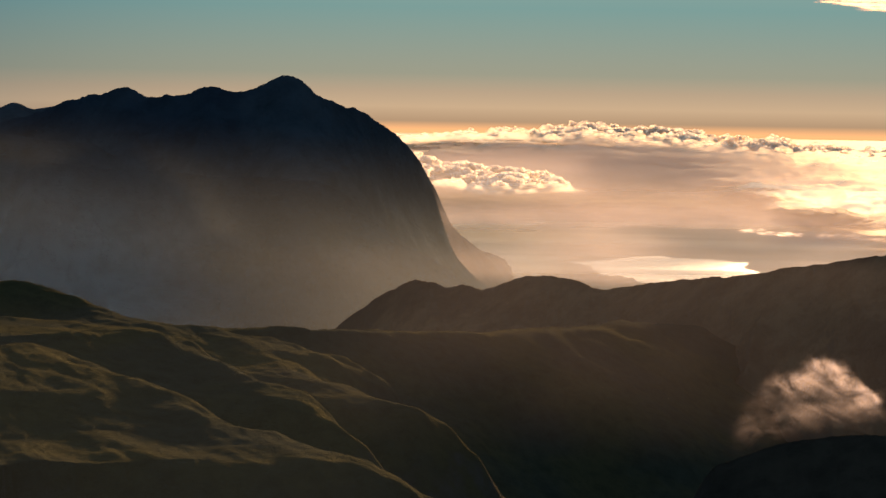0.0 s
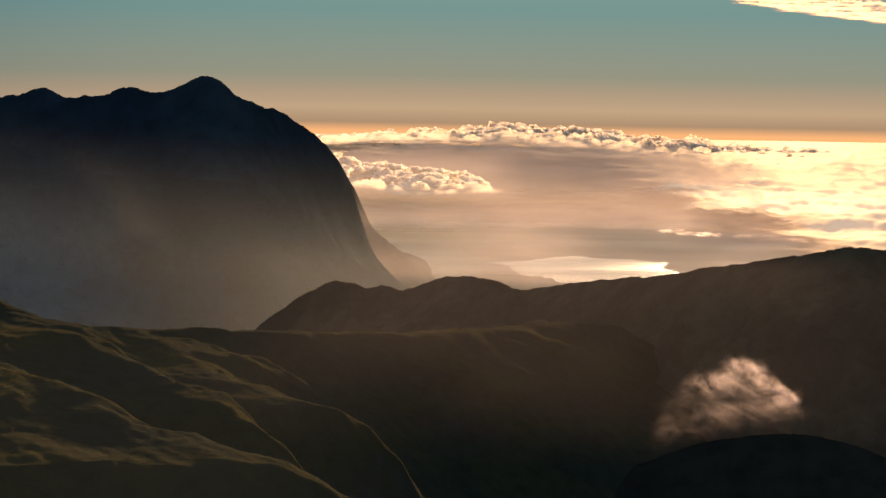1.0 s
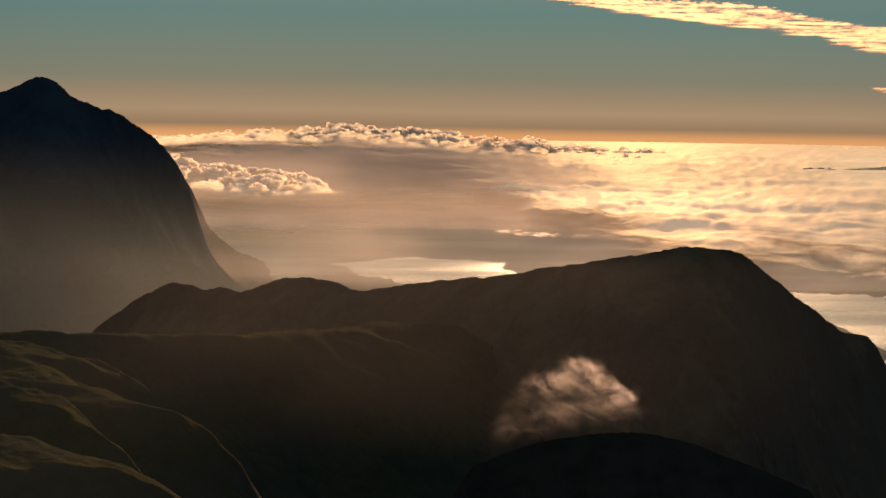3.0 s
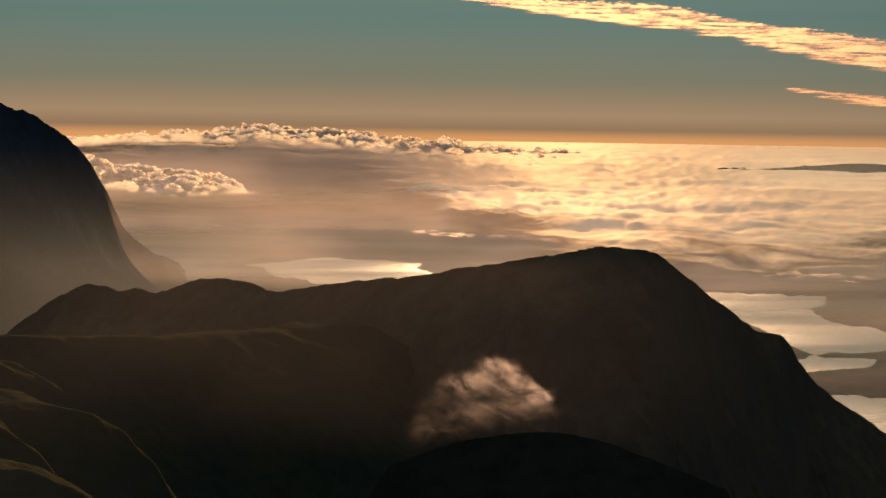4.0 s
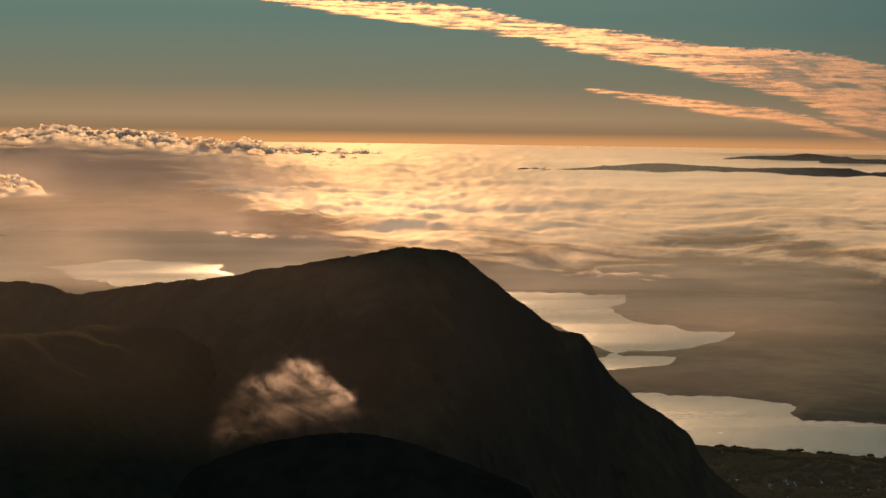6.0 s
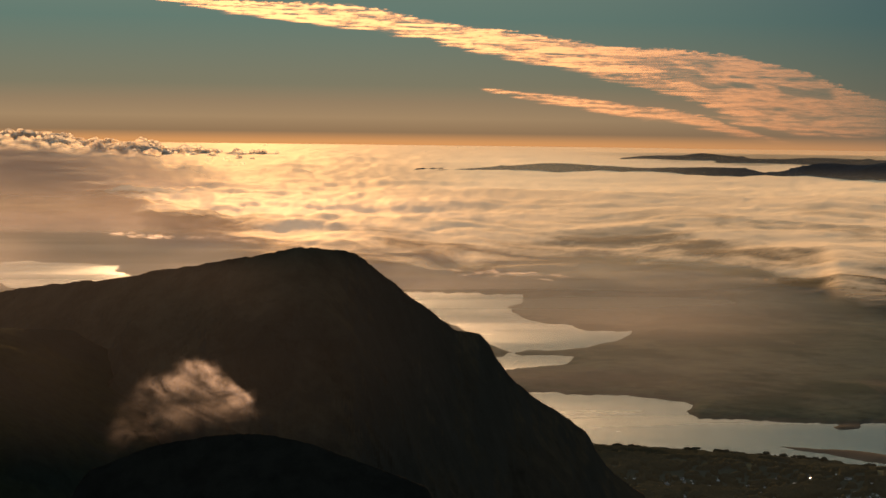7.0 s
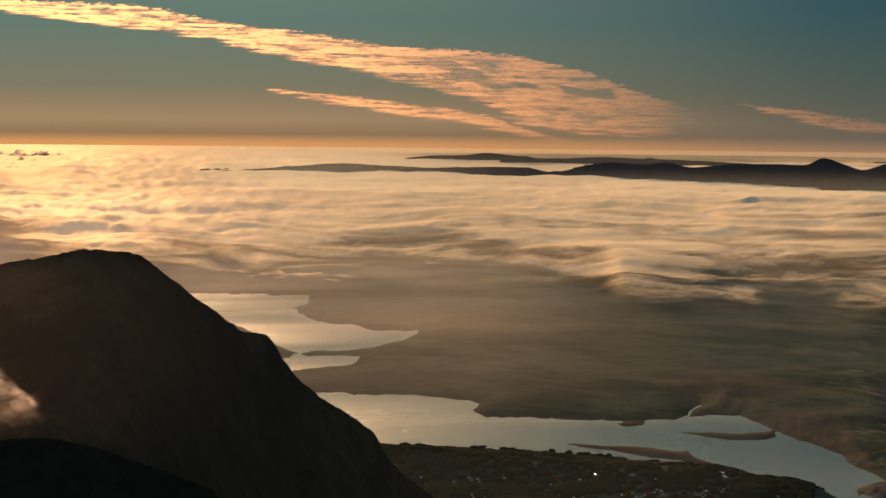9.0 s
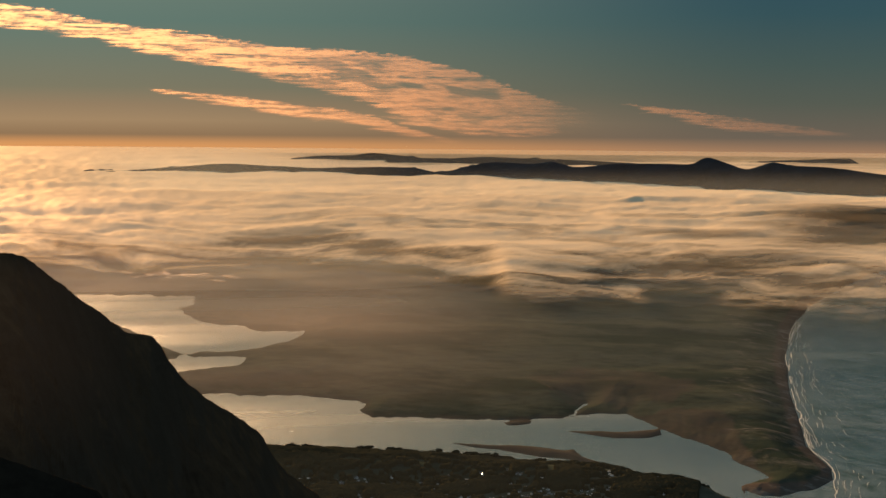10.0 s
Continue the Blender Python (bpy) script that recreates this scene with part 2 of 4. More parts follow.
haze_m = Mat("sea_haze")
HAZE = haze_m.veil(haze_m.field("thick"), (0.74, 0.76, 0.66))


# ---- the ground, one sheet to the horizon, and the water ----
def outline(points, az, el):
    """Signed distance, in degrees as seen from the lookout, to a closed outline; negative inside."""
    k = 1.6
    x, y = az, el * k
    best, inside = np.full(x.shape, 1e9), np.zeros(x.shape, bool)
    for (ax, ay), (bx, by) in zip(points, points[1:] + points[:1]):
        ay, by = ay * k, by * k
        dx, dy = bx - ax, by - ay
        t = np.clip(((x - ax) * dx + (y - ay) * dy) / (dx * dx + dy * dy), 0, 1)
        best = np.minimum(best, (x - ax - t * dx) ** 2 + (y - ay - t * dy) ** 2)
        cross = (ay > y) != (by > y)
        inside ^= cross & (x < ax + (y - ay) * dx / (dy if dy else 1e-9))
    return np.where(inside, -1, 1) * np.sqrt(best)


FAR_LAGOON = [(2.99, -3.46), (3.87, -3.38), (4.76, -3.28), (5.34, -3.31), (6.17, -3.33), (7.06, -3.36), (6.92, -3.49), (7.26, -3.64), (7.72, -4.19), (5.04, -4.25), (4.78, -3.93), (4.49, -3.86), (4.39, -3.77), (3.94, -3.75), (3.62, -3.68), (3.42, -3.54)]
LAGOON = [(13.07, -3.92), (16.19, -3.96), (16.16, -4.15), (15.84, -4.22), (15.93, -4.36), (16.38, -4.56), (17.15, -4.62), (17.6, -4.75), (18.64, -4.76), (18.5, -4.91), (17.8, -5.08), (17.16, -5.18), (16.0, -5.26), (15.62, -5.17)]
POOL = [(15.49, -5.44), (15.87, -5.31), (17.41, -5.33), (17.21, -5.54), (16.13, -5.63), (15.49, -5.76)]
ESTUARY = [(15.62, -6.2), (16.91, -6.17), (18.45, -6.22), (19.48, -6.26), (20.13, -6.39), (20.0, -6.52), (20.25, -6.68), (22.07, -6.72), (23.37, -6.75), (24.65, -6.67), (24.97, -6.57), (26.07, -6.55), (26.39, -6.7), (27.11, -6.95), (27.36, -7.06), (28.13, -7.31), (28.65, -7.61), (29.29, -7.91), (28.66, -8.12), (28.93, -8.61), (28.15, -8.29), (27.25, -8.17), (26.48, -8.15), (25.71, -7.93), (24.66, -7.75), (23.37, -7.64), (22.08, -7.53), (21.04, -7.51), (19.49, -7.42), (17.94, -7.44), (16.65, -6.97)]
SANDBAR_A = [(24.66, -6.96), (25.18, -6.96), (26.08, -6.95), (26.82, -6.88), (26.85, -7.01), (26.59, -7.08), (25.82, -7.12), (25.24, -7.04)]
SANDBAR_B = [(21.89, -7.25), (22.27, -7.26), (22.85, -7.3), (23.63, -7.29), (24.21, -7.35), (24.66, -7.39), (24.86, -7.37), (25.05, -7.53), (25.52, -7.67), (24.8, -7.62), (24.02, -7.54), (23.44, -7.46), (23.11, -7.4), (22.46, -7.34)]
SANDBAR_C = [(23.21, -6.79), (23.49, -6.74), (23.91, -6.74), (23.86, -6.82), (23.36, -6.86)]
CREEK = [(24.66, -6.66), (24.89, -6.58), (24.9, -6.51), (24.99, -6.43), (25.14, -6.35), (25.04, -6.39)]
SHORE = [(31.84, -3.19), (31.38, -3.35), (30.75, -3.68), (30.13, -4.07), (29.76, -4.53), (29.64, -5.17), (29.71, -5.8), (29.91, -6.44), (30.17, -7.19), (30.69, -7.68), (30.75, -7.93), (30.32, -8.17), (29.55, -8.32), (28.79, -8.22)]
SEA = SHORE + [(28.6, -10), (70, -14), (70, -2.9)]


def waterline(az, el):
    """Height of the land over the water, in degrees of distance from the shore."""
    fine = 0.085 * fbm(az * 2.2, el * 5, 7, 3, 0.68)
    sea = outline(SEA, az, el) + 0.6 * fine
    est = outline(ESTUARY, az, el) + fine
    for bar in (SANDBAR_A, SANDBAR_B, SANDBAR_C):
        est = np.maximum(est, -outline(bar, az, el) + 0.3 * fine)
    creek = np.full(az.shape, 1e9)
    for (ax, ay), (bx, by) in zip(CREEK, CREEK[1:]):
        t = np.clip(((az - ax) * (bx - ax) + (el - ay) * (by - ay)) / ((bx - ax) ** 2 + (by - ay) ** 2), 0, 1)
        creek = np.minimum(creek, np.hypot(az - ax - t * (bx - ax), 1.6 * (el - ay - t * (by - ay))))
    rest = np.minimum(outline(FAR_LAGOON, az, el) + 0.8 * fine, outline(LAGOON, az, el) + fine)
    rest = np.minimum(rest, outline(POOL, az, el) + fine)
    return sea, np.minimum(np.minimum(est, creek - 0.028 + 0.2 * fine), rest), est


def lie(A, E):
    """The ground at a bearing and height angle from the lookout: place, and distances from the water's edge."""
    X, Y, _ = spot(A, E, reach(E))
    sea, inner, est = waterline(A, E)
    shore = np.minimum(sea, inner)
    Z = np.where(shore > 0, 0.9 * (1 - np.exp(-shore * 3)), np.maximum(shore * 4, -0.8))
    Z = Z + smooth(0.1, 1.0, shore) * (0.8 * fbm(X * 0.02, Y * 0.02, 4, 8) + 0.6)
    # low wooded point on the near side of the estuary
    point = smooth(0.02, 0.5, inner) * smooth(-7.3, -7.9, E) * smooth(15, 18, A) * smooth(30, 27, A)
    Z = Z + point * (1.6 + 1.2 * fbm(X * 0.03, Y * 0.03, 3, 5))
    return X, Y, Z, sea, inner, est


def build_ground():
    az = np.concatenate([np.linspace(-180, -15, 24)[:-1], np.arange(-15, 36, 0.05), np.linspace(36, 180, 22)])
    el = np.concatenate([np.linspace(-89.9, -12, 14)[:-1], np.linspace(-12, -8.9, 20)[:-1], np.arange(-8.9, -3.0, 0.022), np.linspace(-3.0, -0.695, 60)])
    A, E = np.meshgrid(az, el)
    X, Y, Z, sea, inner, est = lie(A, E)
    shore = np.minimum(sea, inner)
    beach = smooth(0.34, 0.2, sea) * smooth(-9.5, -8.5, E) + smooth(0.3, 0.1, sea)
    wa, we = A + 0.3 * fbm(A, E * 3, 5, 31), E + 0.14 * fbm(A * 2, E * 5, 5, 32)
    upper = smooth(0.08, -0.1, outline([(24.0, -5.75), (25.2, -5.6), (27.0, -5.75), (27.8, -6.1), (27.2, -6.4), (25.5, -6.45), (24.9, -6.3)], wa, we)) * (0.35 + 0.6 * vnoise(A * 3, E * 9, 34))
    lower = smooth(0.06, -0.06, outline([(26.0, -6.6), (27.6, -6.55), (28.5, -6.75), (28.8, -7.3), (29.3, -7.9), (29.2, -8.1), (28.5, -7.75), (27.9, -7.4), (27.2, -7.15), (26.4, -6.8)], wa, we))
    path = np.hypot(A - np.clip(A, 23.8, 24.85), 0) + np.abs(E - curve([(23.8, -5.83), (24.2, -6.08), (24.75, -6.38)], A)) * 1.6
    upper = np.maximum(upper, 0.45 * smooth(0.08, -0.15, outline([(15.2, -5.55), (17.8, -5.6), (19.3, -5.95), (17.5, -6.1), (15.0, -6.1)], wa, we)))
    flats = np.maximum(np.maximum(upper, lower * (0.6 + 0.4 * vnoise(A * 4, E * 10, 35))), 1.1 * smooth(0.035, 0.008, path))
    margin = smooth(0.16, 0.04, est) * smooth(-7.4, -7.2, E + 0.25 * smooth(24, 21, A)) * (0.4 + 0.6 * vnoise(A * 2, E * 6, 33))
    bars = smooth(0.12, 0.02, np.minimum(np.minimum(outline(SANDBAR_A, A, E), outline(SANDBAR_B, A, E)), outline(SANDBAR_C, A, E)))
    sand = np.clip(np.maximum(np.maximum(beach, 0.75 * flats), np.maximum(0.7 * margin, 0.75 * bars)), 0, 1)
    dune = smooth(1.75, 0.9, sea + 0.7 * fbm(A * 1.5, E * 4, 5, 12)) * smooth(0.12, 0.3, sea) * smooth(-8.2, -7.5, E) * smooth(-3.4, -3.9, E)
    fill = np.maximum(np.maximum(beach, dune), 0)
    ob = grid("ground", X, Y, Z, LAND, sand=np.where(shore > -0.3, sand, 0.6), dune=fill)
    tagged(ob, "dark scrubby coastal plain with pale sand flats and dunes", "ground", kind="structure")


build_ground()
WA, WR = np.meshgrid(np.concatenate([np.linspace(-180, 24, 103)[:-1], np.linspace(24, 60, 181)[:-1], np.linspace(60, 180, 61)]), np.concatenate([[0, 120, 250], np.geomspace(320, 1500, 90), [2500, 4940]]))
WE = -np.degrees(np.arctan2(H, np.maximum(WR, 1)))
water = grid("water", WR * np.sin(np.radians(WA)), WR * np.cos(np.radians(WA)), np.zeros(WR.shape), WATER, swell=smooth(0.1, -0.15, outline(SEA, WA, WE)))
tagged(water, "calm grey-green sea and lagoon water reflecting the low sun", "water", kind="structure")


# ---- mountains ----
def massif(name, crest, distance, front, back, mat, label, spurs=0.25, grain=20.0, seed=0, foot=0.0, step=0.03, rows=90, ends=2.0, bend=1.0, jag=0.02, category="mountain", rough=0.04):
    """A mountain whose crest runs along (bearing, height angle) points; distance: (bearing, metres) of the crest."""
    a0, a1 = crest[0][0], crest[-1][0]
    left, right = ends if isinstance(ends, tuple) else (ends, ends)
    az = np.arange(a0 - left, a1 + right, step)
    dc = curve(distance, az)
    el = curve(crest, az) + jag * fbm(az * 4, az * 0, 6, seed + 50, 0.6) * smooth(0, 0.3, np.minimum(az - a0, a1 - az))
    zc = H + dc * np.tan(np.radians(el)) - foot
    zc = zc * smooth(a0 - left, a0, az) * smooth(a1 + right, a1, az)
    s = np.concatenate([np.linspace(-1, 0, rows // 3)[:-1], np.linspace(0, 1, rows) ** 1.25])
    S, AZ = np.meshgrid(s, az, indexing="ij")
    D = dc + np.where(S > 0, -front * S, -back * S)
    X, Y = D * np.sin(np.radians(AZ)), D * np.cos(np.radians(AZ))
    T = np.abs(S)
    fall = 1 - (1 - T) ** (1 + 0.6 * bend)
    rel = ridged(X / grain + 0.25 * fbm(X / grain, Y / grain, 3, seed + 9), Y / (2.2 * grain), 6, seed) - 0.55
    away = smooth(0.0, 0.22, T) * smooth(1.0, 0.7, T)
    Z = foot + zc * (1 - fall) + zc * spurs * rel * away + rough * grain * fbm(X * 4 / grain, Y * 4 / grain, 5, seed + 3) * smooth(0, 0.06, T) * smooth(0, 8, zc)
    Z = np.where((T > 0.995) | (zc < 0.8), -2.0, Z)
    # nothing on the near flank stands higher, from the lookout, than the crest does
    line = H + D * np.tan(np.radians(el - 0.02))
    Z = np.where((S > 0.001) & (zc > 0.5), np.minimum(Z, line), Z)
    ob = grid(name, X, Y, Z, mat)
    return tagged(ob, label, category)


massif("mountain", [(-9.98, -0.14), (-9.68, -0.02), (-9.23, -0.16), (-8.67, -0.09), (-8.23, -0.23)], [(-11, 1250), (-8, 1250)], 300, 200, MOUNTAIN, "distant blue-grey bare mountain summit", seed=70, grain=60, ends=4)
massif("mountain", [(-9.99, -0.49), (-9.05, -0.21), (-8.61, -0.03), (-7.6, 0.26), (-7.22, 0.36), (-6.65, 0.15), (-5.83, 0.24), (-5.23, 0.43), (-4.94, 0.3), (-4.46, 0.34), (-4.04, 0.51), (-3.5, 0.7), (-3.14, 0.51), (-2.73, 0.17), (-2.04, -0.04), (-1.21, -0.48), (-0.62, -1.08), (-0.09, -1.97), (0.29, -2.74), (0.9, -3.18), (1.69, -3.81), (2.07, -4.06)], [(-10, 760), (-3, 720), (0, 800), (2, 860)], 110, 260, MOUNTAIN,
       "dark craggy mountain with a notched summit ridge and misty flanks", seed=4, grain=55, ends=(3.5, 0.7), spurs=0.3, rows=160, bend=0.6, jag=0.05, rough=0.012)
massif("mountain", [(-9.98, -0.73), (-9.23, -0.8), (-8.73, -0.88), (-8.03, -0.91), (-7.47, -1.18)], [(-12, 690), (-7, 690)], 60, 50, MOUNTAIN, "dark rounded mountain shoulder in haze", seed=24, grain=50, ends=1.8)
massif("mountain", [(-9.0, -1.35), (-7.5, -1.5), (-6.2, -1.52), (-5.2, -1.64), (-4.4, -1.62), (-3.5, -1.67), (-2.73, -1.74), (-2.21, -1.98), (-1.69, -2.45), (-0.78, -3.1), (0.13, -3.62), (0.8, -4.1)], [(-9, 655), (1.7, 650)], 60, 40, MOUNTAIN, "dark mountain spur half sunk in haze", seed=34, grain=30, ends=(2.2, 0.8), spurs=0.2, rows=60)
massif("hill", [(-2.43, -5.09), (-1.79, -4.57), (-1.15, -4.18), (-0.57, -3.94), (-0.25, -3.94), (0.14, -4.07), (0.55, -4.02), (0.91, -4.1), (1.69, -3.87), (2.33, -3.77), (2.97, -3.82), (3.72, -4.05), (5.16, -3.84), (6.69, -3.68), (8.21, -3.43), (10.06, -3.19)][:-1] + [(9.74, -3.19), (10.51, -3.03), (11.18, -2.93), (11.93, -2.97), (12.47, -3.11), (12.7, -3.33), (13.49, -3.92), (14.41, -4.59), (14.66, -4.79), (15.11, -4.83), (15.44, -5.11), (15.57, -5.36), (16.23, -6.09), (17.07, -6.65), (17.66, -7.05), (17.99, -7.57), (18.32, -7.95), (18.96, -8.43)], [(-2.5, 330), (3, 300), (8, 270), (11, 262), (15, 300), (19, 360)], 135, 45, SLOPE,
       "dark heather hill with a long crest and a cliffed seaward end", seed=41, grain=24, ends=(1.2, 0.35), spurs=0.35, rows=170, step=0.02, jag=0.035, category="hill")
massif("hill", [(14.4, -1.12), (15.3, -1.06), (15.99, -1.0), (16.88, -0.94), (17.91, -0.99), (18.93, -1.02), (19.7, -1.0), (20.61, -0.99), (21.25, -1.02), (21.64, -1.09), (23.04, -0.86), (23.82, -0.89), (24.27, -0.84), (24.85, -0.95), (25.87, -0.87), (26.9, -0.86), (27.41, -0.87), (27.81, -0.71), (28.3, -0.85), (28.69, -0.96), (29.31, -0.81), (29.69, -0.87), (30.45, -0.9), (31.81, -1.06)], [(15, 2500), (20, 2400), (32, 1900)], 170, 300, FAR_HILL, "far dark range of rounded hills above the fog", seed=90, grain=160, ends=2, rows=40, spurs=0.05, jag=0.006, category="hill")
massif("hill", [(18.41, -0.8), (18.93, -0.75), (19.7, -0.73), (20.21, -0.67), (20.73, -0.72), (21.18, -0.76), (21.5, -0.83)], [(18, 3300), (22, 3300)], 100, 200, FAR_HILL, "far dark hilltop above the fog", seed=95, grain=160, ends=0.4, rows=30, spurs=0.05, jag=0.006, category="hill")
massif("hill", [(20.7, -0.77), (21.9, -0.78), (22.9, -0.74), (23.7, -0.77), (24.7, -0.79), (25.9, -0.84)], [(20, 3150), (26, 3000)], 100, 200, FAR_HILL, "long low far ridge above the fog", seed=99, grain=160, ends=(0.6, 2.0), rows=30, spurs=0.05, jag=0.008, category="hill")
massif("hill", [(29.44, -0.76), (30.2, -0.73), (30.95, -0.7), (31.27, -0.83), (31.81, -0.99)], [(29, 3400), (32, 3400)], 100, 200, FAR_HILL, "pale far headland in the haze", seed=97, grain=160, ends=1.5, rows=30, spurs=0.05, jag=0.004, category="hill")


massif("hill", [(6.59, -7.91), (7.49, -7.54), (8.52, -7.31), (9.81, -7.17), (10.84, -7.27), (11.99, -7.62), (13.92, -8.31)], [(4, 152), (14, 146)], 95, 34, KNOLL, "dark rounded knoll below the hanging cloud", seed=55, grain=14, ends=(5.0, 3.0), spurs=0.06, rows=60, jag=0.02, category="hill")


def near_moor():
    """The grassy ridge below the lookout with its spurs."""
    lines = [([(-9.96, -4.04), (-8.71, -4.44), (-7.43, -4.79), (-5.39, -5.0), (-2.3, -5.06), (0.8, -5.14), (2.87, -4.98), (4.54, -4.78), (6.08, -4.81)], 215, 0, 0.55, 1.5), ([(-5.26, -5.04), (-3.32, -5.82), (-2.28, -6.32), (-1.43, -6.94)], 202, 166, 0.55, 9.0), ([(-9.95, -5.46), (-8.69, -5.97), (-6.78, -6.47), (-4.59, -7.36), (-2.78, -7.86), (-2.0, -8.23)], 140, 106, 0.55, 12.0), ([(-3.59, -5.24), (-2.8, -5.62), (-2.42, -5.93)], 204, 190, 0.5, 2.0),
             ([(-9.96, -4.83), (-8.07, -5.01), (-6.15, -5.19), (-4.6, -6.34), (-3.56, -7.1)], 188, 150, 0.55, 10.0)]
    crest_run = [215, 213, 210, 211, 216, 226, 240, 256, 272]
    az, d = np.arange(-17, 22, 0.06), np.concatenate([np.linspace(60, 95, 30)[:-1], np.linspace(95, 225, 360)[:-1], np.linspace(225, 300, 50)])
    A, D = np.meshgrid(az, d)
    X, Y = D * np.sin(np.radians(A)), D * np.cos(np.radians(A))
    wx, wy = X + 3.6 * fbm(X * 0.06, Y * 0.06, 5, 61), Y + 3.6 * fbm(X * 0.06, Y * 0.06, 5, 62)
    Z = np.full(X.shape, -30.0)
    for pts, d0, d1, slope, flat in lines:
        q = [spot(a, e, d0 + (d1 - d0) * i / (len(pts) - 1) if d1 else crest_run[i]) for i, (a, e) in enumerate(pts)]
        best, least = np.full(X.shape, -30.0), np.full(X.shape, 1e9)
        for (ax, ay, az_), (bx, by, bz) in zip(q, q[1:]):
            t = np.clip(((wx - ax) * (bx - ax) + (wy - ay) * (by - ay)) / ((bx - ax) ** 2 + (by - ay) ** 2), 0, 1)
            gap = np.hypot(wx - ax - t * (bx - ax), wy - ay - t * (by - ay))
            run = math.hypot(bx - ax, by - ay)
            over = ((bx - ax) * (wy - ay) - (by - ay) * (wx - ax)) / run
            past = ((wx - bx) * (bx - ax) + (wy - by) * (by - ay)) / run if (bx, by) == q[-1][:2] else over * 0 - 9
            steep = 1.6 * (np.sqrt(gap * gap + 81) - 9)
            broad = -0.02 * gap + (slope + 0.02) * (np.sqrt(np.maximum(gap - flat, 0) ** 2 + flat * flat * 0.6) - flat * 0.775)
            far = np.maximum(smooth(-6.0, 7.0, over), smooth(-8.0, 5.0, past))
            drop = 1.5 * (np.sqrt(np.maximum(past + 6, 0) ** 2 + 36) - 6)
            best = np.where(gap < least, az_ + t * (bz - az_) - broad - (steep - broad) * far - drop, best)
            least = np.minimum(gap, least)
        k = 1.5
        Z = np.where(Z < -29, best, np.maximum(Z, best) + np.maximum(k - np.abs(Z - best), 0) ** 2 / (4 * k))
    rill = 1 - ridged((X + 0.5 * Y) / 13 + 0.5 * fbm(X / 16, Y / 16, 3, 64), (Y - 0.5 * X) / 34, 4, 66)
    Z = Z - 0.25 * rill + 0.12 + 0.22 * fbm(X / 14, Y / 14, 4, 68, 0.5) + 0.16 * fbm((X + 0.4 * Y) / 2.2, (Y - 0.4 * X) / 11, 4, 65, 0.55) + 0.07 * fbm(X * 0.5, Y * 0.35, 5, 67, 0.65)
    edge = smooth(60, 75, D) * smooth(300, 285, D) * smooth(-17, -15.5, A) * smooth(22, 20.5, A)
    Z = np.maximum(Z, -2) * edge - 2 * (1 - edge)
    tagged(grid("moor", X, Y, Z, MOOR), "grassy moorland ridge with rounded spurs catching low sun", "hill")


near_moor()


# ---- fog, mist and clouds ----
def build_deck():
    az = np.arange(-13, 37, 0.06)
    el = np.concatenate([np.arange(-4.2, -1.2, 0.018), np.arange(-1.2, -0.566, 0.012)])
    A, E = np.meshgrid(az, el)
    z0 = 12.0
    D = reach(E, z0)
    X, Y, _ = spot(A, E, D)
    edge = curve([(-2, -0.75), (5.0, -0.85), (6.1, -1.25), (7.6, -1.85), (9.3, -2.35), (11.3, -2.9), (13.8, -2.8), (16.4, -2.65), (19, -2.67), (21.5, -2.9), (22.8, -3.1),
                  (23.4, -3.35), (24.6, -3.25), (26.5, -3.1), (28.5, -3.14), (32, -3.2), (37, -3.0)], A)
    L = np.log(D) * 9
    wa, wl_ = A + 1.2 * fbm(A * 0.25, L * 0.5, 3, 24), L + 0.35 * fbm(A * 0.4, L * 0.7, 4, 25)
    streak = fbm(wa * 0.55 + 0.3 * wl_, wl_ * 2.6, 7, 21, 0.64)
    broad = fbm(X * 0.0022, Y * 0.0022, 4, 22)
    wide = 0.42
    density = smooth(-wide, wide, E - edge + 0.45 * streak + 0.15 * broad)
    gaps = smooth(0.0, 0.7, fbm(wa * 0.4 + 0.3 * wl_, wl_ * 1.6, 5, 27, 0.6)) * smooth(12, 20, A) * smooth(-1.5, -2.4, E)
    density = np.maximum(density * (1 - 0.45 * gaps), 0.34 * smooth(-3.45, -2.6, E + 0.2 * streak) * smooth(13, 18, A))
    bare = smooth(28.0, 31.0, A + 0.8 * streak) * smooth(-1.7, -1.95, E + 0.1 * streak) * smooth(-2.75, -2.5, E + 0.1 * streak) + 0.6 * smooth(26.4, 27.5, A) * smooth(29.5, 28.4, A) * smooth(-2.28, -2.36, E) * smooth(-2.5, -2.42, E)
    density = density * (1 - 0.85 * np.clip(bare, 0, 1)) * (1 - 0.6 * smooth(-0.98, -0.74, E + 0.12 * streak) * smooth(16, 22, A))
    Z = z0 + 1.8 * (1 - 0.5 * smooth(-1.6, -2.6, E) * smooth(12, 18, A)) * fbm(wa * 0.5 + 0.2 * wl_, wl_ * 2.4, 7, 23, 0.56) + (0.8 + 1.0 * smooth(18, 9, A)) * fbm(X * 0.012, Y * 0.010, 6, 29, 0.6) + (0.4 + 2.2 * smooth(18, 10, A)) * smooth(-3.0, -2.0, E) * fbm(A * 1.5 + E, E * 6.5 - 0.3 * A, 5, 30, 0.55) + 2.0 * broad
    fade = smooth(4900, 3600, D) * smooth(0, 1500, D)
    Z = z0 + (Z - z0) * fade
    Z = Z - 6.0 * smooth(0.7, -0.5, E - edge) * smooth(11, 15, A)      # sinks and thins out along its near rim
    tagged(grid("fog_bank", X, Y, Z, DECK, thick=density), "sunlit golden sea of fog with streaky soft tops", "fog", kind="stuff")


build_deck()


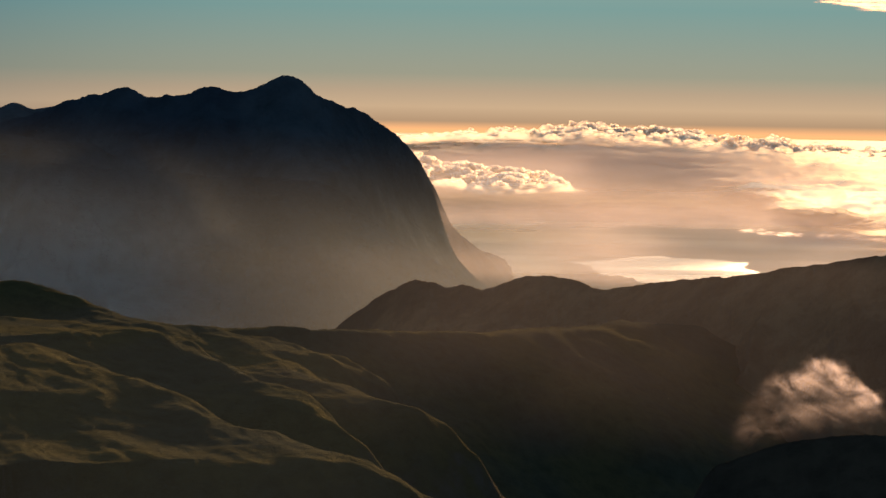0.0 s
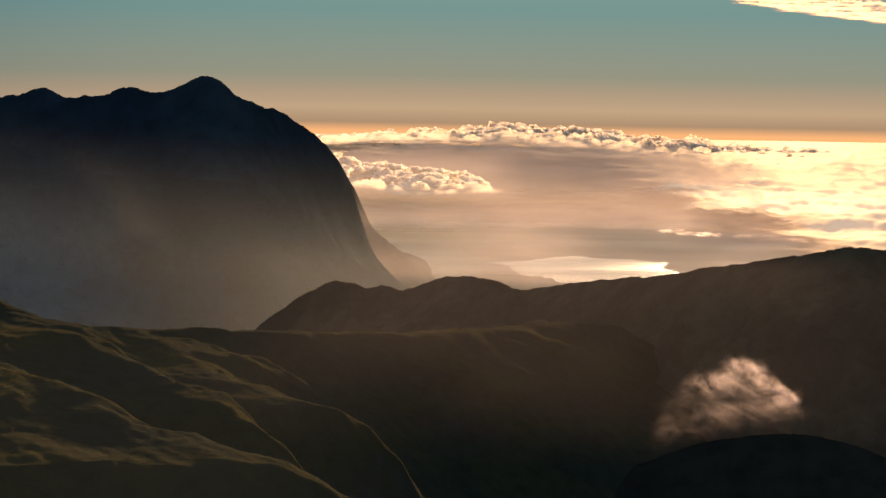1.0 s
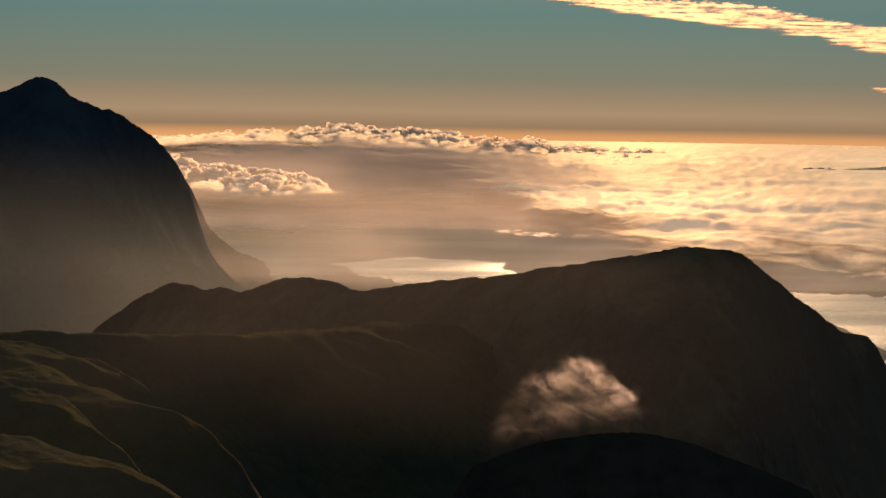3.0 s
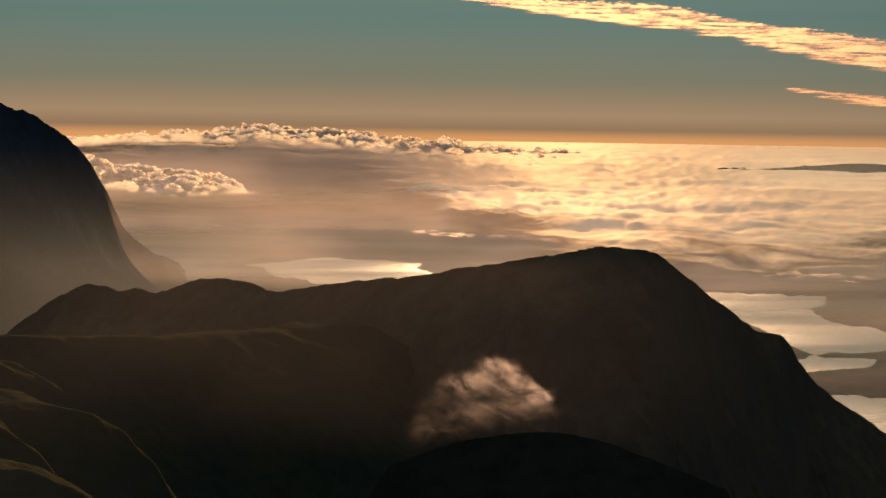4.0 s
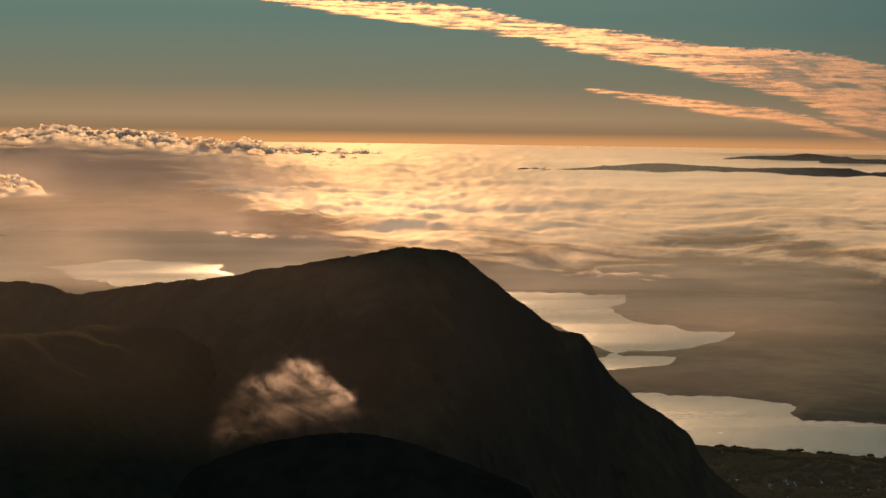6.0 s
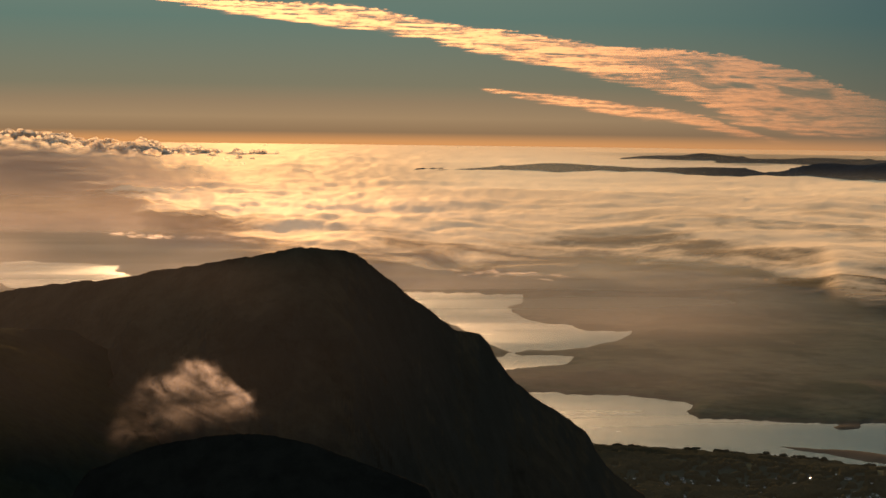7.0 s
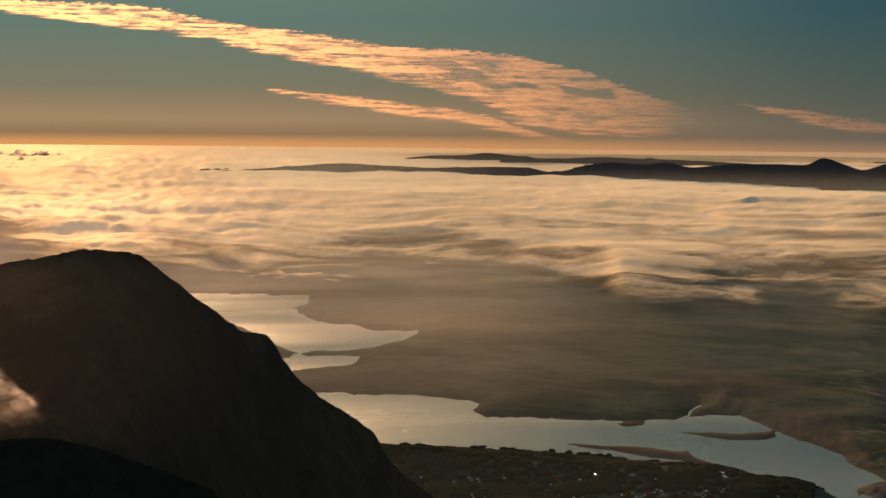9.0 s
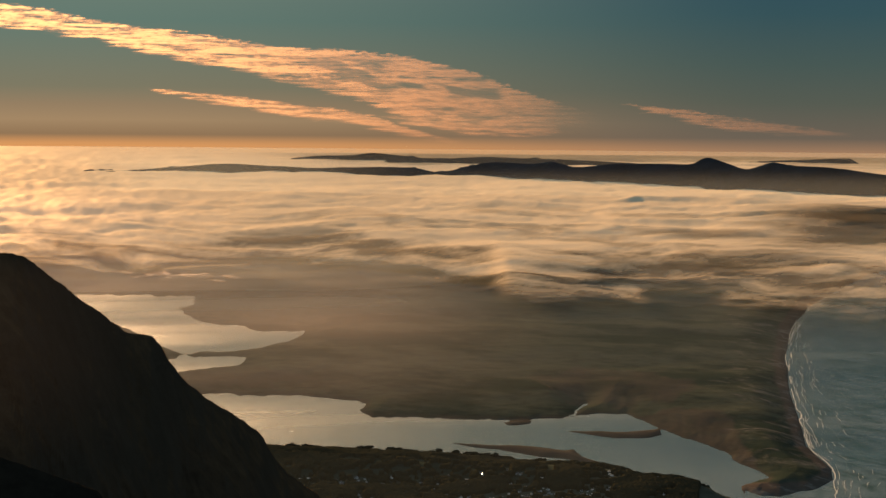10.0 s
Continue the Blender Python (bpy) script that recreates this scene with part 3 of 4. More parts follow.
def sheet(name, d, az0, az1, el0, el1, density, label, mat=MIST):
    """A thin upright sheet along an arc about the valley, standing in for deep mist."""
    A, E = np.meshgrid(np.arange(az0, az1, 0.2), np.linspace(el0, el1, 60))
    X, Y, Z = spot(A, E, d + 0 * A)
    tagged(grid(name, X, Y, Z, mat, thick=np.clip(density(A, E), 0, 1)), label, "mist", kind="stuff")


def haze_floor():
    A, E = np.meshgrid(np.arange(-14, 37, 0.15), np.concatenate([np.linspace(-9, -2.6, 120), np.linspace(-2.55, -0.9, 20)]))
    D = reach(E, 3.0)
    X, Y, Z = spot(A, E, D)
    streak = fbm(X * 0.004, Y * 0.02, 5, 51)
    dens = (0.7 + 0.3 * smooth(6, 13, A) - 0.42 * smooth(18, 25, A)) * (1 - 0.6 * smooth(29, 31, A + 0.8 * (E + 5.5))) * smooth(-1.9, -2.9, E - 3 * smooth(10, 15, A)) * curve([(-9, 0.0), (-7, 0.02), (-6, 0.07), (-5, 0.17), (-4, 0.36), (-3.2, 0.55), (-1, 0.55)], E) * (1 + 0.35 * streak)
    tagged(grid("low_mist", X, Y, Z, HAZE, thick=np.clip(dens, 0, 1)), "thin grey haze lying over the coastal plain", "mist", kind="stuff")


haze_floor()
# thinned along the mountain's shadow edge, so the sunlit part stays dim
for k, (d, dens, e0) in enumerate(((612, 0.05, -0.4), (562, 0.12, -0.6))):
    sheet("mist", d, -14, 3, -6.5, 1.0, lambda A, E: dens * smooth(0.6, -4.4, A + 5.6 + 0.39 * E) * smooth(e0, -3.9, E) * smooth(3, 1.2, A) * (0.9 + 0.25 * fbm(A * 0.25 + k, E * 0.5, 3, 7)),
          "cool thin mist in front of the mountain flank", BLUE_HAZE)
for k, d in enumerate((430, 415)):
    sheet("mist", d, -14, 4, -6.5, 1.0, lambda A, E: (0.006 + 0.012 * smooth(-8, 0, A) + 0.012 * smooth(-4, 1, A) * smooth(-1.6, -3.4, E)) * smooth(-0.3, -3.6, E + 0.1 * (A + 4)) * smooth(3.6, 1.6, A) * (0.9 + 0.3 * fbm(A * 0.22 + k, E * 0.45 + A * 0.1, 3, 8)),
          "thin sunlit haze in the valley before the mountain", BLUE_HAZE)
# haze sheets added to lift the dark tones of the hill and moor
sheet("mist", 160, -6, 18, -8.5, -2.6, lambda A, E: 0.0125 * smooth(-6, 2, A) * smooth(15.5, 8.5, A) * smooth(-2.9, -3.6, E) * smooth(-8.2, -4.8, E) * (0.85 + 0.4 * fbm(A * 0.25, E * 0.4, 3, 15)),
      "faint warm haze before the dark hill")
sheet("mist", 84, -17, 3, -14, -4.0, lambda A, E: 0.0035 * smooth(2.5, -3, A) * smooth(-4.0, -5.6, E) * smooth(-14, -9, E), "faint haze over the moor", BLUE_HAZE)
# veil added in front to brighten the tongue's dark shaded faces
sheet("mist", 985, -6, 4, -2.3, -0.8, lambda A, E: 0.075 * smooth(3.8, 2.6, A) * smooth(-0.8, -1.3, E) * smooth(-2.2, -1.8, E), "thin veil softening the shaded faces of the cloud tongue")
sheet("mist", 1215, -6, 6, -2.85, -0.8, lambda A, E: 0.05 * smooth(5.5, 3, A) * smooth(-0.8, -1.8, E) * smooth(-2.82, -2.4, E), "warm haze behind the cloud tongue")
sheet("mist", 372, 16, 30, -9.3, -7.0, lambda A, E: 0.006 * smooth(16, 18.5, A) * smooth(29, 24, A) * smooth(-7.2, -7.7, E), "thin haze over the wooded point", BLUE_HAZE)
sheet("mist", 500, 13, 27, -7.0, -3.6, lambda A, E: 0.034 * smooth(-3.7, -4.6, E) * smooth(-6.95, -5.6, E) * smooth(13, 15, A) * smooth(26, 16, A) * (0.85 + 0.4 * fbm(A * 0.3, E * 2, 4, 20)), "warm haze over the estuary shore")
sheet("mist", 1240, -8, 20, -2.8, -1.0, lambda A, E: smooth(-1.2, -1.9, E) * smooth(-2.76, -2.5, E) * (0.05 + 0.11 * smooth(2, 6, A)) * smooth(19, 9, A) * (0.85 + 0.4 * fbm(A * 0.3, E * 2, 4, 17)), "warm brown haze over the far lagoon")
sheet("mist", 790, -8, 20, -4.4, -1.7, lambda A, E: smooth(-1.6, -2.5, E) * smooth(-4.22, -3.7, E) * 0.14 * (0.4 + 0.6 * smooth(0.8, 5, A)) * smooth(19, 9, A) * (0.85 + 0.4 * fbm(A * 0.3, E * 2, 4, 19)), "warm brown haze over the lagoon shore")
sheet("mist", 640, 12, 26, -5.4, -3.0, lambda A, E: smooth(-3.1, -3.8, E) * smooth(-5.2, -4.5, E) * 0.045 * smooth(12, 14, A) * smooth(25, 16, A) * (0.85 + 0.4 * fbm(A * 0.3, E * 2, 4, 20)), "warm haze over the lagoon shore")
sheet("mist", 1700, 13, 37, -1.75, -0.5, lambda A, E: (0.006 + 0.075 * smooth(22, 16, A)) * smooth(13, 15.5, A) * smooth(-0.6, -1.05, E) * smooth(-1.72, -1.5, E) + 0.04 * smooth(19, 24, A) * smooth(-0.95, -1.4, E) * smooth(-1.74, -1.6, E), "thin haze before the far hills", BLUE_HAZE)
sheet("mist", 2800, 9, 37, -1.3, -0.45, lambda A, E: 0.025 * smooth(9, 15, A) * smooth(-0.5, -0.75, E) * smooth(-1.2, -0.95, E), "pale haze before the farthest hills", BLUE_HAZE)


ico = bmesh.new()
bmesh.ops.create_icosphere(ico, subdivisions=3, radius=1)
ICO_V = np.array([v.co[:] for v in ico.verts])
ICO_F = np.array([[v.index for v in f.verts] for f in ico.faces])
ico.free()
ico = bmesh.new()
bmesh.ops.create_icosphere(ico, subdivisions=2, radius=1)
PUFF_V = np.array([v.co[:] for v in ico.verts])
PUFF_F = np.array([[v.index for v in f.verts] for f in ico.faces])
ico.free()
ico = bmesh.new()
bmesh.ops.create_icosphere(ico, subdivisions=1, radius=1)
LUMP_V = np.array([v.co[:] for v in ico.verts])
LUMP_F = np.array([[v.index for v in f.verts] for f in ico.faces])
ico.free()


def puff(rng, shape, faces, x, y, z, r, squash, seed):
    p = shape * 1.9 + rng.uniform(-50, 50, 3)
    bulge = 1 + 0.36 * fbm(p[:, 0] + p[:, 2] * 0.6, p[:, 1] - p[:, 2] * 0.7, 4, seed, 0.6)
    return shape * bulge[:, None] * (r * 1.2, r, r * squash) + (x, y, z)


def heap(name, top, base, d0, d1, count, r0, r1, label, seed, squash=0.8):
    """A cumulus bank: big heads with smaller ones growing on them and smaller still on those, thinning out at its foot."""
    rng = np.random.default_rng(seed)
    V, F, n = [], [], 0

    def add(shape, faces, *args):
        nonlocal n
        V.append(puff(rng, shape, faces, *args, seed))
        F.append(faces + n)
        n += len(shape)

    for _ in range(count):
        a, k = rng.uniform(top[0][0], top[-1][0]), rng.uniform(0, 1)
        d = d0 + (d1 - d0) * k
        hi, lo = (float(curve(c, np.array(a))) for c in (top, base))
        r = r0 + (r1 - r0) * rng.uniform(0, 1) ** 1.8
        e = lo + (hi - lo) * min(1, max(0, k * 1.05 + rng.normal(0, 0.1))) - math.degrees(r * 1.15 / d)
        x, y, z = spot(a, e, d)
        add(ICO_V, ICO_F, x, y, z, r, squash)
        for _ in range(7):
            t, u = rng.uniform(0, 2 * math.pi), rng.uniform(0.05, 1)
            q = math.sqrt(1 - u * u)
            mx, my, mz, mr = x + 1.15 * r * q * math.cos(t), y + r * q * math.sin(t), z + r * squash * u, r * rng.uniform(0.32, 0.6)
            add(PUFF_V, PUFF_F, mx, my, mz, mr, 0.85)
            for _ in range(2):
                t, u = rng.uniform(0, 2 * math.pi), rng.uniform(-0.1, 1)
                q = math.sqrt(1 - u * u)
                add(PUFF_V, PUFF_F, mx + mr * q * math.cos(t), my + mr * q * math.sin(t), mz + 0.85 * mr * u, mr * rng.uniform(0.25, 0.45), 0.9)
    V, F = np.concatenate(V), np.concatenate(F)
    over = np.degrees(np.arctan2(V[:, 2] - H, np.hypot(V[:, 0], V[:, 1]))) - curve(base, np.degrees(np.arctan2(V[:, 0], V[:, 1])))
    thick = smooth(-0.06, 0.42, over + 0.08 * fbm(V[:, 0] * 0.02, V[:, 2] * 0.06, 4, 3))
    me = mesh_of(name, V, F[thick[F].max(1) > 0.01], HEAP)
    me.attributes.new("thick", "FLOAT", "POINT").data.foreach_set("value", thick.astype(np.float32))
    tagged(new(name, me), label, "cloud", kind="stuff")


CREST = [(-1.6, -0.6), (-0.3, -0.55), (0.98, -0.42), (2.27, -0.38), (3.16, -0.22), (4.06, -0.31), (4.83, -0.34), (5.73, -0.38), (6.62, -0.46), (7.38, -0.42), (8.14, -0.62), (10.5, -0.74)]
heap("cloud_bank", CREST, [(a, e - w) for (a, e), w in zip(CREST, (0.16, 0.18, 0.26, 0.34, 0.42, 0.44, 0.42, 0.44, 0.5, 0.62, 0.55, 0.4))], 2900, 3500, 420, 7, 21, "billowing cumulus bank with bright rims and grey shaded fronts", 1)
heap("cloud_bank", [(-1.6, -0.86), (0.2, -1.06), (1.1, -1.2), (2.2, -1.32), (2.8, -1.56)], [(-1.6, -1.6), (0, -1.82), (1.0, -1.92), (1.9, -1.88), (2.8, -1.8)], 1010, 1190, 150, 2.6, 7.0,
     "low sunlit cumulus tongue beside the mountain", 2, 0.5)
heap("cloudlets", [(8.6, -0.72), (10, -0.84), (11.4, -0.92), (12.5, -0.9)], [(8.6, -1.0), (10, -1.12), (11.4, -1.4), (12.5, -1.2)], 2300, 3100, 26, 3, 8, "small shaded cloud heads standing out of the fog", 3, 0.5)
heap("cloudlets", [(9.5, -0.58), (14.3, -0.6), (17, -0.62)], [(9.5, -0.7), (14.3, -0.72), (17, -0.74)], 3900, 4500, 16, 4, 9, "tiny cloud heads along the fog horizon", 5, 0.6)


def bank_body():
    """An upright sheet tinted like the bank's shaded near side, below its bright crest."""
    A, E = np.meshgrid(np.arange(-4, 12, 0.08), np.linspace(-2.1, -0.2, 120))
    crest = curve(CREST, A)
    soft = fbm(A * 0.5 + E, E * 2.2, 5, 55, 0.5)
    lump = fbm(A * 2.2, E * 5, 4, 56, 0.55)
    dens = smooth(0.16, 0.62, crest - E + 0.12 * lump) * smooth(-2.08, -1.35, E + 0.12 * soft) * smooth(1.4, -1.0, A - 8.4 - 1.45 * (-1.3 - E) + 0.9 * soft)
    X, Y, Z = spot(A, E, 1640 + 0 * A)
    tagged(grid("cloud_bank", X, Y, Z, SHADE, thick=np.clip(0.8 * dens, 0, 1)), "soft sheet tinted mauve as the shaded flank of the cumulus bank", "cloud", kind="stuff")


bank_body()


def flakes(name, spots, mat, label, wave=0.2):
    """Streaks of thin cloud: long lens-shaped shreds with soft rims. spots: bearing, height angle, distance, length and depth in degrees, slant, density."""
    V, F, W = [], [], []
    n = 9
    u = np.linspace(-1, 1, n)
    for k, (a, e, d, ln, dp, slant, den) in enumerate(spots):
        body = (1 - u * u) ** 0.6
        bend = wave * dp * np.sin(u * 3 + k) + wave * dp * 0.6 * np.sin(u * 7 + 2 * k)
        for side_, w in ((1, 0.0), (0.25, 1.0), (-0.4, 1.0), (-1, 0.0)):
            x, y, z = spot(a + u * ln / 2, e + slant * u * ln / 2 + bend + side_ * body * dp / 2, d + 0 * u)
            V.append(np.stack([x, y, z], -1))
            W.append(den * w * body)
        i = np.arange(n - 1)
        for r in range(3):
            o = (4 * k + r) * n
            F.append(np.stack([o + i, o + i + 1, o + n + i + 1, o + n + i], -1))
    me = mesh_of(name, np.concatenate(V), np.concatenate(F), mat)
    me.attributes.new("thick", "FLOAT", "POINT").data.foreach_set("value", np.concatenate(W).astype(np.float32))
    return tagged(new(name, me), label, "cloud", kind="stuff")


def cirrus(top, low, strength, label, seed, finger=0.5, tuft=0.05, holes=0.0):
    """A band of ice cloud combed into level streaks: a tufted upper rim, fingers along its lower one, thinning out to its far end."""
    a0, a1 = top[0][0], top[-1][0]
    A, E = np.meshgrid(np.arange(a0 - 0.6, a1 + 0.6, 0.02), np.arange(min(e for _, e in low) - 0.15, max(e for _, e in top) + 0.25, 0.007))
    comb = fbm(A * 0.55, E * 13, 6, seed, 0.66)
    Aw = A + finger * comb
    k = np.clip((A - a0) / (a1 - a0), 0, 1)
    grainy = fbm(A * 7, E * 26, 4, seed + 1, 0.6)
    hi, lo = curve(top, A + 0.25 * finger * comb), curve(low, Aw)
    streak = fbm(A * 1.3 + 2.0 * E, E * 19, 6, seed + 2, 0.68)
    body = smooth(-0.02, 0.05 + 0.10 * k, E - lo + 0.06 * streak) * smooth(-0.01, 0.05, hi - E + tuft * grainy + 0.03 * streak)
    hole = holes * smooth(0.0, 0.5, fbm(A * 0.8 + 3, E * 4 + A * 0.5, 4, seed + 4)) * smooth(0.5, 0.75, k) * smooth(0.02, 0.3, hi - E)
    den = body * smooth(-0.8 - 0.2 * k, 0.25 + 0.4 * k, streak + (0.35 - 0.1 * k) * grainy) * curve(strength, k) * smooth(1.0, 0.86, k) * smooth(a0 - 0.1, a0 + 0.25, A) * (1 - hole)
    X, Y, Z = spot(A, E, 4720 + 0 * A)
    tagged(grid("cirrus", X, Y, Z, ICE, thick=np.clip(den, 0, 1)), label, "cloud", kind="stuff")


cirrus([(7.69, 2.78), (8.97, 2.67), (10.52, 2.64), (12.31, 2.57), (14.24, 2.23), (16.53, 1.95), (17.89, 1.75), (19.68, 1.65), (20.97, 1.52), (22.52, 1.16), (23.29, 0.88), (24.32, 0.53), (25.6, 0.2)],
       [(7.69, 2.68), (9.23, 2.42), (10.52, 2.25), (12.32, 2.03), (13.99, 1.82), (14.89, 1.55), (15.6, 1.46), (17.13, 1.15), (18.92, 0.76), (19.95, 0.5), (20.46, 0.2), (21.5, -0.15), (23.3, -0.31), (25.6, -0.1)],
       [(0, 0.75), (0.35, 0.62), (0.6, 0.36), (0.8, 0.17), (1, 0.05)], "long streaky orange-lit cirrus band high over the fog", 71, holes=0.8)
cirrus([(15.05, 0.78), (16.11, 0.67), (17.51, 0.55), (18.73, 0.38), (19.56, 0.3), (20.21, 0.18), (21.24, -0.16), (22.4, -0.4)],
       [(15.05, 0.76), (15.85, 0.55), (17.13, 0.35), (18.92, 0.05), (19.69, 0.0), (20.73, -0.26), (21.5, -0.4), (22.4, -0.52)],
       [(0, 0.42), (0.5, 0.3), (1, 0.06)], "thin orange cirrus streak below the main band", 81, 0.3, 0.02)
cirrus([(25.85, 0.5), (27.14, 0.38), (28.41, 0.22), (29.68, 0.06), (31.2, -0.16)], [(25.85, 0.49), (26.5, 0.26), (27.14, 0.12), (28.41, -0.1), (29.68, -0.2), (31.2, -0.3)],
       [(0, 0.1), (0.4, 0.08), (1, 0.02)], "faint pinkish cirrus wisp in the clear sky", 91, 0.5, 0.04)


def small_cloud():
    """The torn little cloud that hangs before the hill: curved shreds of vapour in a loose heap."""
    top, base = [(6.77, -7.09), (6.97, -6.5), (7.32, -6.12), (7.64, -5.85), (8.27, -5.83), (8.51, -5.61), (8.73, -5.46), (9.11, -5.64), (9.5, -5.92), (9.91, -6.24), (10.08, -6.53)], [(6.77, -7.41), (7.07, -7.31), (7.7, -7.16), (8.21, -7.0), (8.97, -6.89), (9.77, -6.83), (10.08, -6.72)]
    rng = np.random.default_rng(12)
    n = 9
    g = np.linspace(-1, 1, n)
    U, W_ = np.meshgrid(g, g)
    fade = np.clip(1 - U * U - W_ * W_, 0, 1) ** 1.3
    idx = np.arange(n * n).reshape(n, n)
    quad = np.stack([idx[:-1, :-1], idx[:-1, 1:], idx[1:, 1:], idx[1:, :-1]], -1).reshape(-1, 4)
    V, F, Wt = [], [], []
    for k in range(460):
        a = rng.uniform(top[0][0] + 0.1, top[-1][0] - 0.12)
        hi, lo = (float(curve(c, np.array(a))) for c in (top, base))
        f = rng.uniform(0.02, 0.97)
        r = rng.uniform(0.06, 0.24) * (1.5 - 0.7 * f) * (0.5 + min(1, (hi - lo) / 0.9))
        e = lo + (hi - lo) * f
        e = min(e, hi - 0.7 * r)
        turn = rng.normal(0.35 if a < 8.4 else -0.6, 0.5)
        ru, rv = r * rng.uniform(0.9, 1.7), r * rng.uniform(0.45, 0.8)
        du = ru * U * math.cos(turn) - rv * W_ * math.sin(turn)
        dv = ru * U * math.sin(turn) + rv * W_ * math.cos(turn)
        d = 170 + rng.normal(0, 1.6) + 1.2 * (U * rng.normal(0, 0.6) + W_ * rng.normal(0, 0.6) - 0.6 * (U * U + W_ * W_))
        x, y, z = spot(a + du, e + dv, d)
        left = float(smooth(7.2, 9.0, np.array(a)))
        V.append(np.stack([x, y, z], -1).reshape(-1, 3))
        F.append(quad + k * n * n)
        hollow = 1 - 0.85 * np.exp(-((a + du - 8.4) / 0.42) ** 2 - ((e + dv + 6.46) / 0.11) ** 2)
        Wt.append((hollow * fade * (0.002 + 0.085 * left * (0.03 + 0.97 * f ** 2.4)) * rng.uniform(0.4, 1)).ravel())
    me = mesh_of("cloud", np.concatenate(V), np.concatenate(F), WISP)
    me.attributes.new("thick", "FLOAT", "POINT").data.foreach_set("value", np.concatenate(Wt).astype(np.float32))
    tagged(new("cloud", me), "small torn sunlit cloud drifting before the dark hill", "cloud", kind="stuff")


small_cloud()


# ---- bright shreds of cloud over the lagoons ----
rng = np.random.default_rng(21)
shreds = []
for a0, a1, e0, n, den in ((6.9, 8.2, -2.64, 26, 0.2), (8.6, 11, -2.72, 20, 0.06), (14.6, 17.2, -3.42, 34, 0.10)):
    for _ in range(n):
        a = rng.uniform(a0, a1)
        shreds.append((a, e0 + rng.normal(0, 0.035) - 0.12 * (a - a0) / (a1 - a0), 900 + rng.uniform(-20, 20), rng.uniform(0.15, 0.6), rng.uniform(0.03, 0.09), rng.normal(0, 0.04), den * rng.uniform(0.3, 1)))
flakes("cloud_shreds", shreds, WISP, "small bright shreds of fog over the plain")

# ---- surf on the beach ----
foam_m = Mat("foam")
foam_m.put(foam_m.mix(foam_m.noise(2.0, 5), (0.62, 0.6, 0.55), (0.36, 0.38, 0.35)), foam_m.b.inputs["Base Color"])
foam_m.b.inputs["Roughness"].default_value = 0.9


def surf():
    el = np.arange(-8.4, -3.3, 0.012)
    line = sorted([(e, a) for a, e in SHORE[:11]])
    base = curve(line, el)
    V, F = [], []
    for k in range(13):
        off, wide, cut = (0.03, 0.04, 0.15) if k == 0 else (0.04 + 0.02 * k + 0.003 * k * k, 0.018 - 0.0005 * k, 0.45 + 0.03 * k)
        a = base + off * (0.6 + 0.8 * smooth(-4, -7.5, el)) + (0.05 + 0.004 * k) * fbm(el * 6, el * 0 + k, 5, 80 + k)
        on = vnoise(el * 7, el * 0 + 5.0 * k, 90 + k) > cut
        w = 0.22 * wide * (0.3 + vnoise(el * 12, el * 0 + k, 95)) * (0.5 + 0.5 * smooth(-4, -7, el))
        for i in np.flatnonzero(on[:-1] & on[1:]):
            n = len(V)
            for j, s_ in ((i, -1), (i, 1), (i + 1, 1), (i + 1, -1)):
                x, y, z = spot(a[j] + s_ * w[j], el[j], reach(el[j], 0.06))
                V.append((x, y, z))
            F.append((n, n + 1, n + 2, n + 3))
    tagged(new("surf", mesh_of("surf", V, F, foam_m.m)), "broken white lines of surf along the beach", "foam", kind="stuff")


surf()

# ---- the wooded point: trees and village ----
leaf_m = Mat("foliage")
leaf_m.put(leaf_m.mix(leaf_m.noise(1.5, 5), (0.022, 0.023, 0.014), (0.036, 0.034, 0.02)), leaf_m.b.inputs["Base Color"])
leaf_m.b.inputs["Roughness"].default_value, leaf_m.b.inputs["Specular IOR Level"].default_value = 0.95, 0.0
bark_m = Mat("bark")
bark_m.b.inputs["Specular IOR Level"].default_value = 0.1
bark_m.put(bark_m.mix(bark_m.noise(9, 6, 0.7, (1, 1, 0.2)), (0.05, 0.04, 0.03), (0.10, 0.08, 0.06)), bark_m.b.inputs["Base Color"])
plaster_m = Mat("white_plaster")
plaster_m.b.inputs["Specular IOR Level"].default_value = 0.1
plaster_m.put(plaster_m.mix(plaster_m.noise(3, 5), (0.8, 0.78, 0.74), (0.62, 0.6, 0.56)), plaster_m.b.inputs["Base Color"])
slate_m = Mat("slate_roof")
slate_m.put(slate_m.mix(slate_m.noise(8, 5), (0.07, 0.065, 0.06), (0.12, 0.11, 0.10)), slate_m.b.inputs["Base Color"])
slate_m.b.inputs["Roughness"].default_value, slate_m.b.inputs["Specular IOR Level"].default_value = 0.38, 0.5
tin_m = Mat("sheet_metal")
tin_m.put(tin_m.mix(tin_m.noise(6, 5), (0.62, 0.62, 0.6), (0.4, 0.38, 0.36)), tin_m.b.inputs["Base Color"])
tin_m.b.inputs["Metallic"].default_value, tin_m.b.inputs["Roughness"].default_value = 0.8, 0.42
pane_m = Mat("window_glass")
pane_m.b.inputs["Base Color"].default_value, pane_m.b.inputs["Roughness"].default_value = (0.03, 0.035, 0.04, 1), 0.08


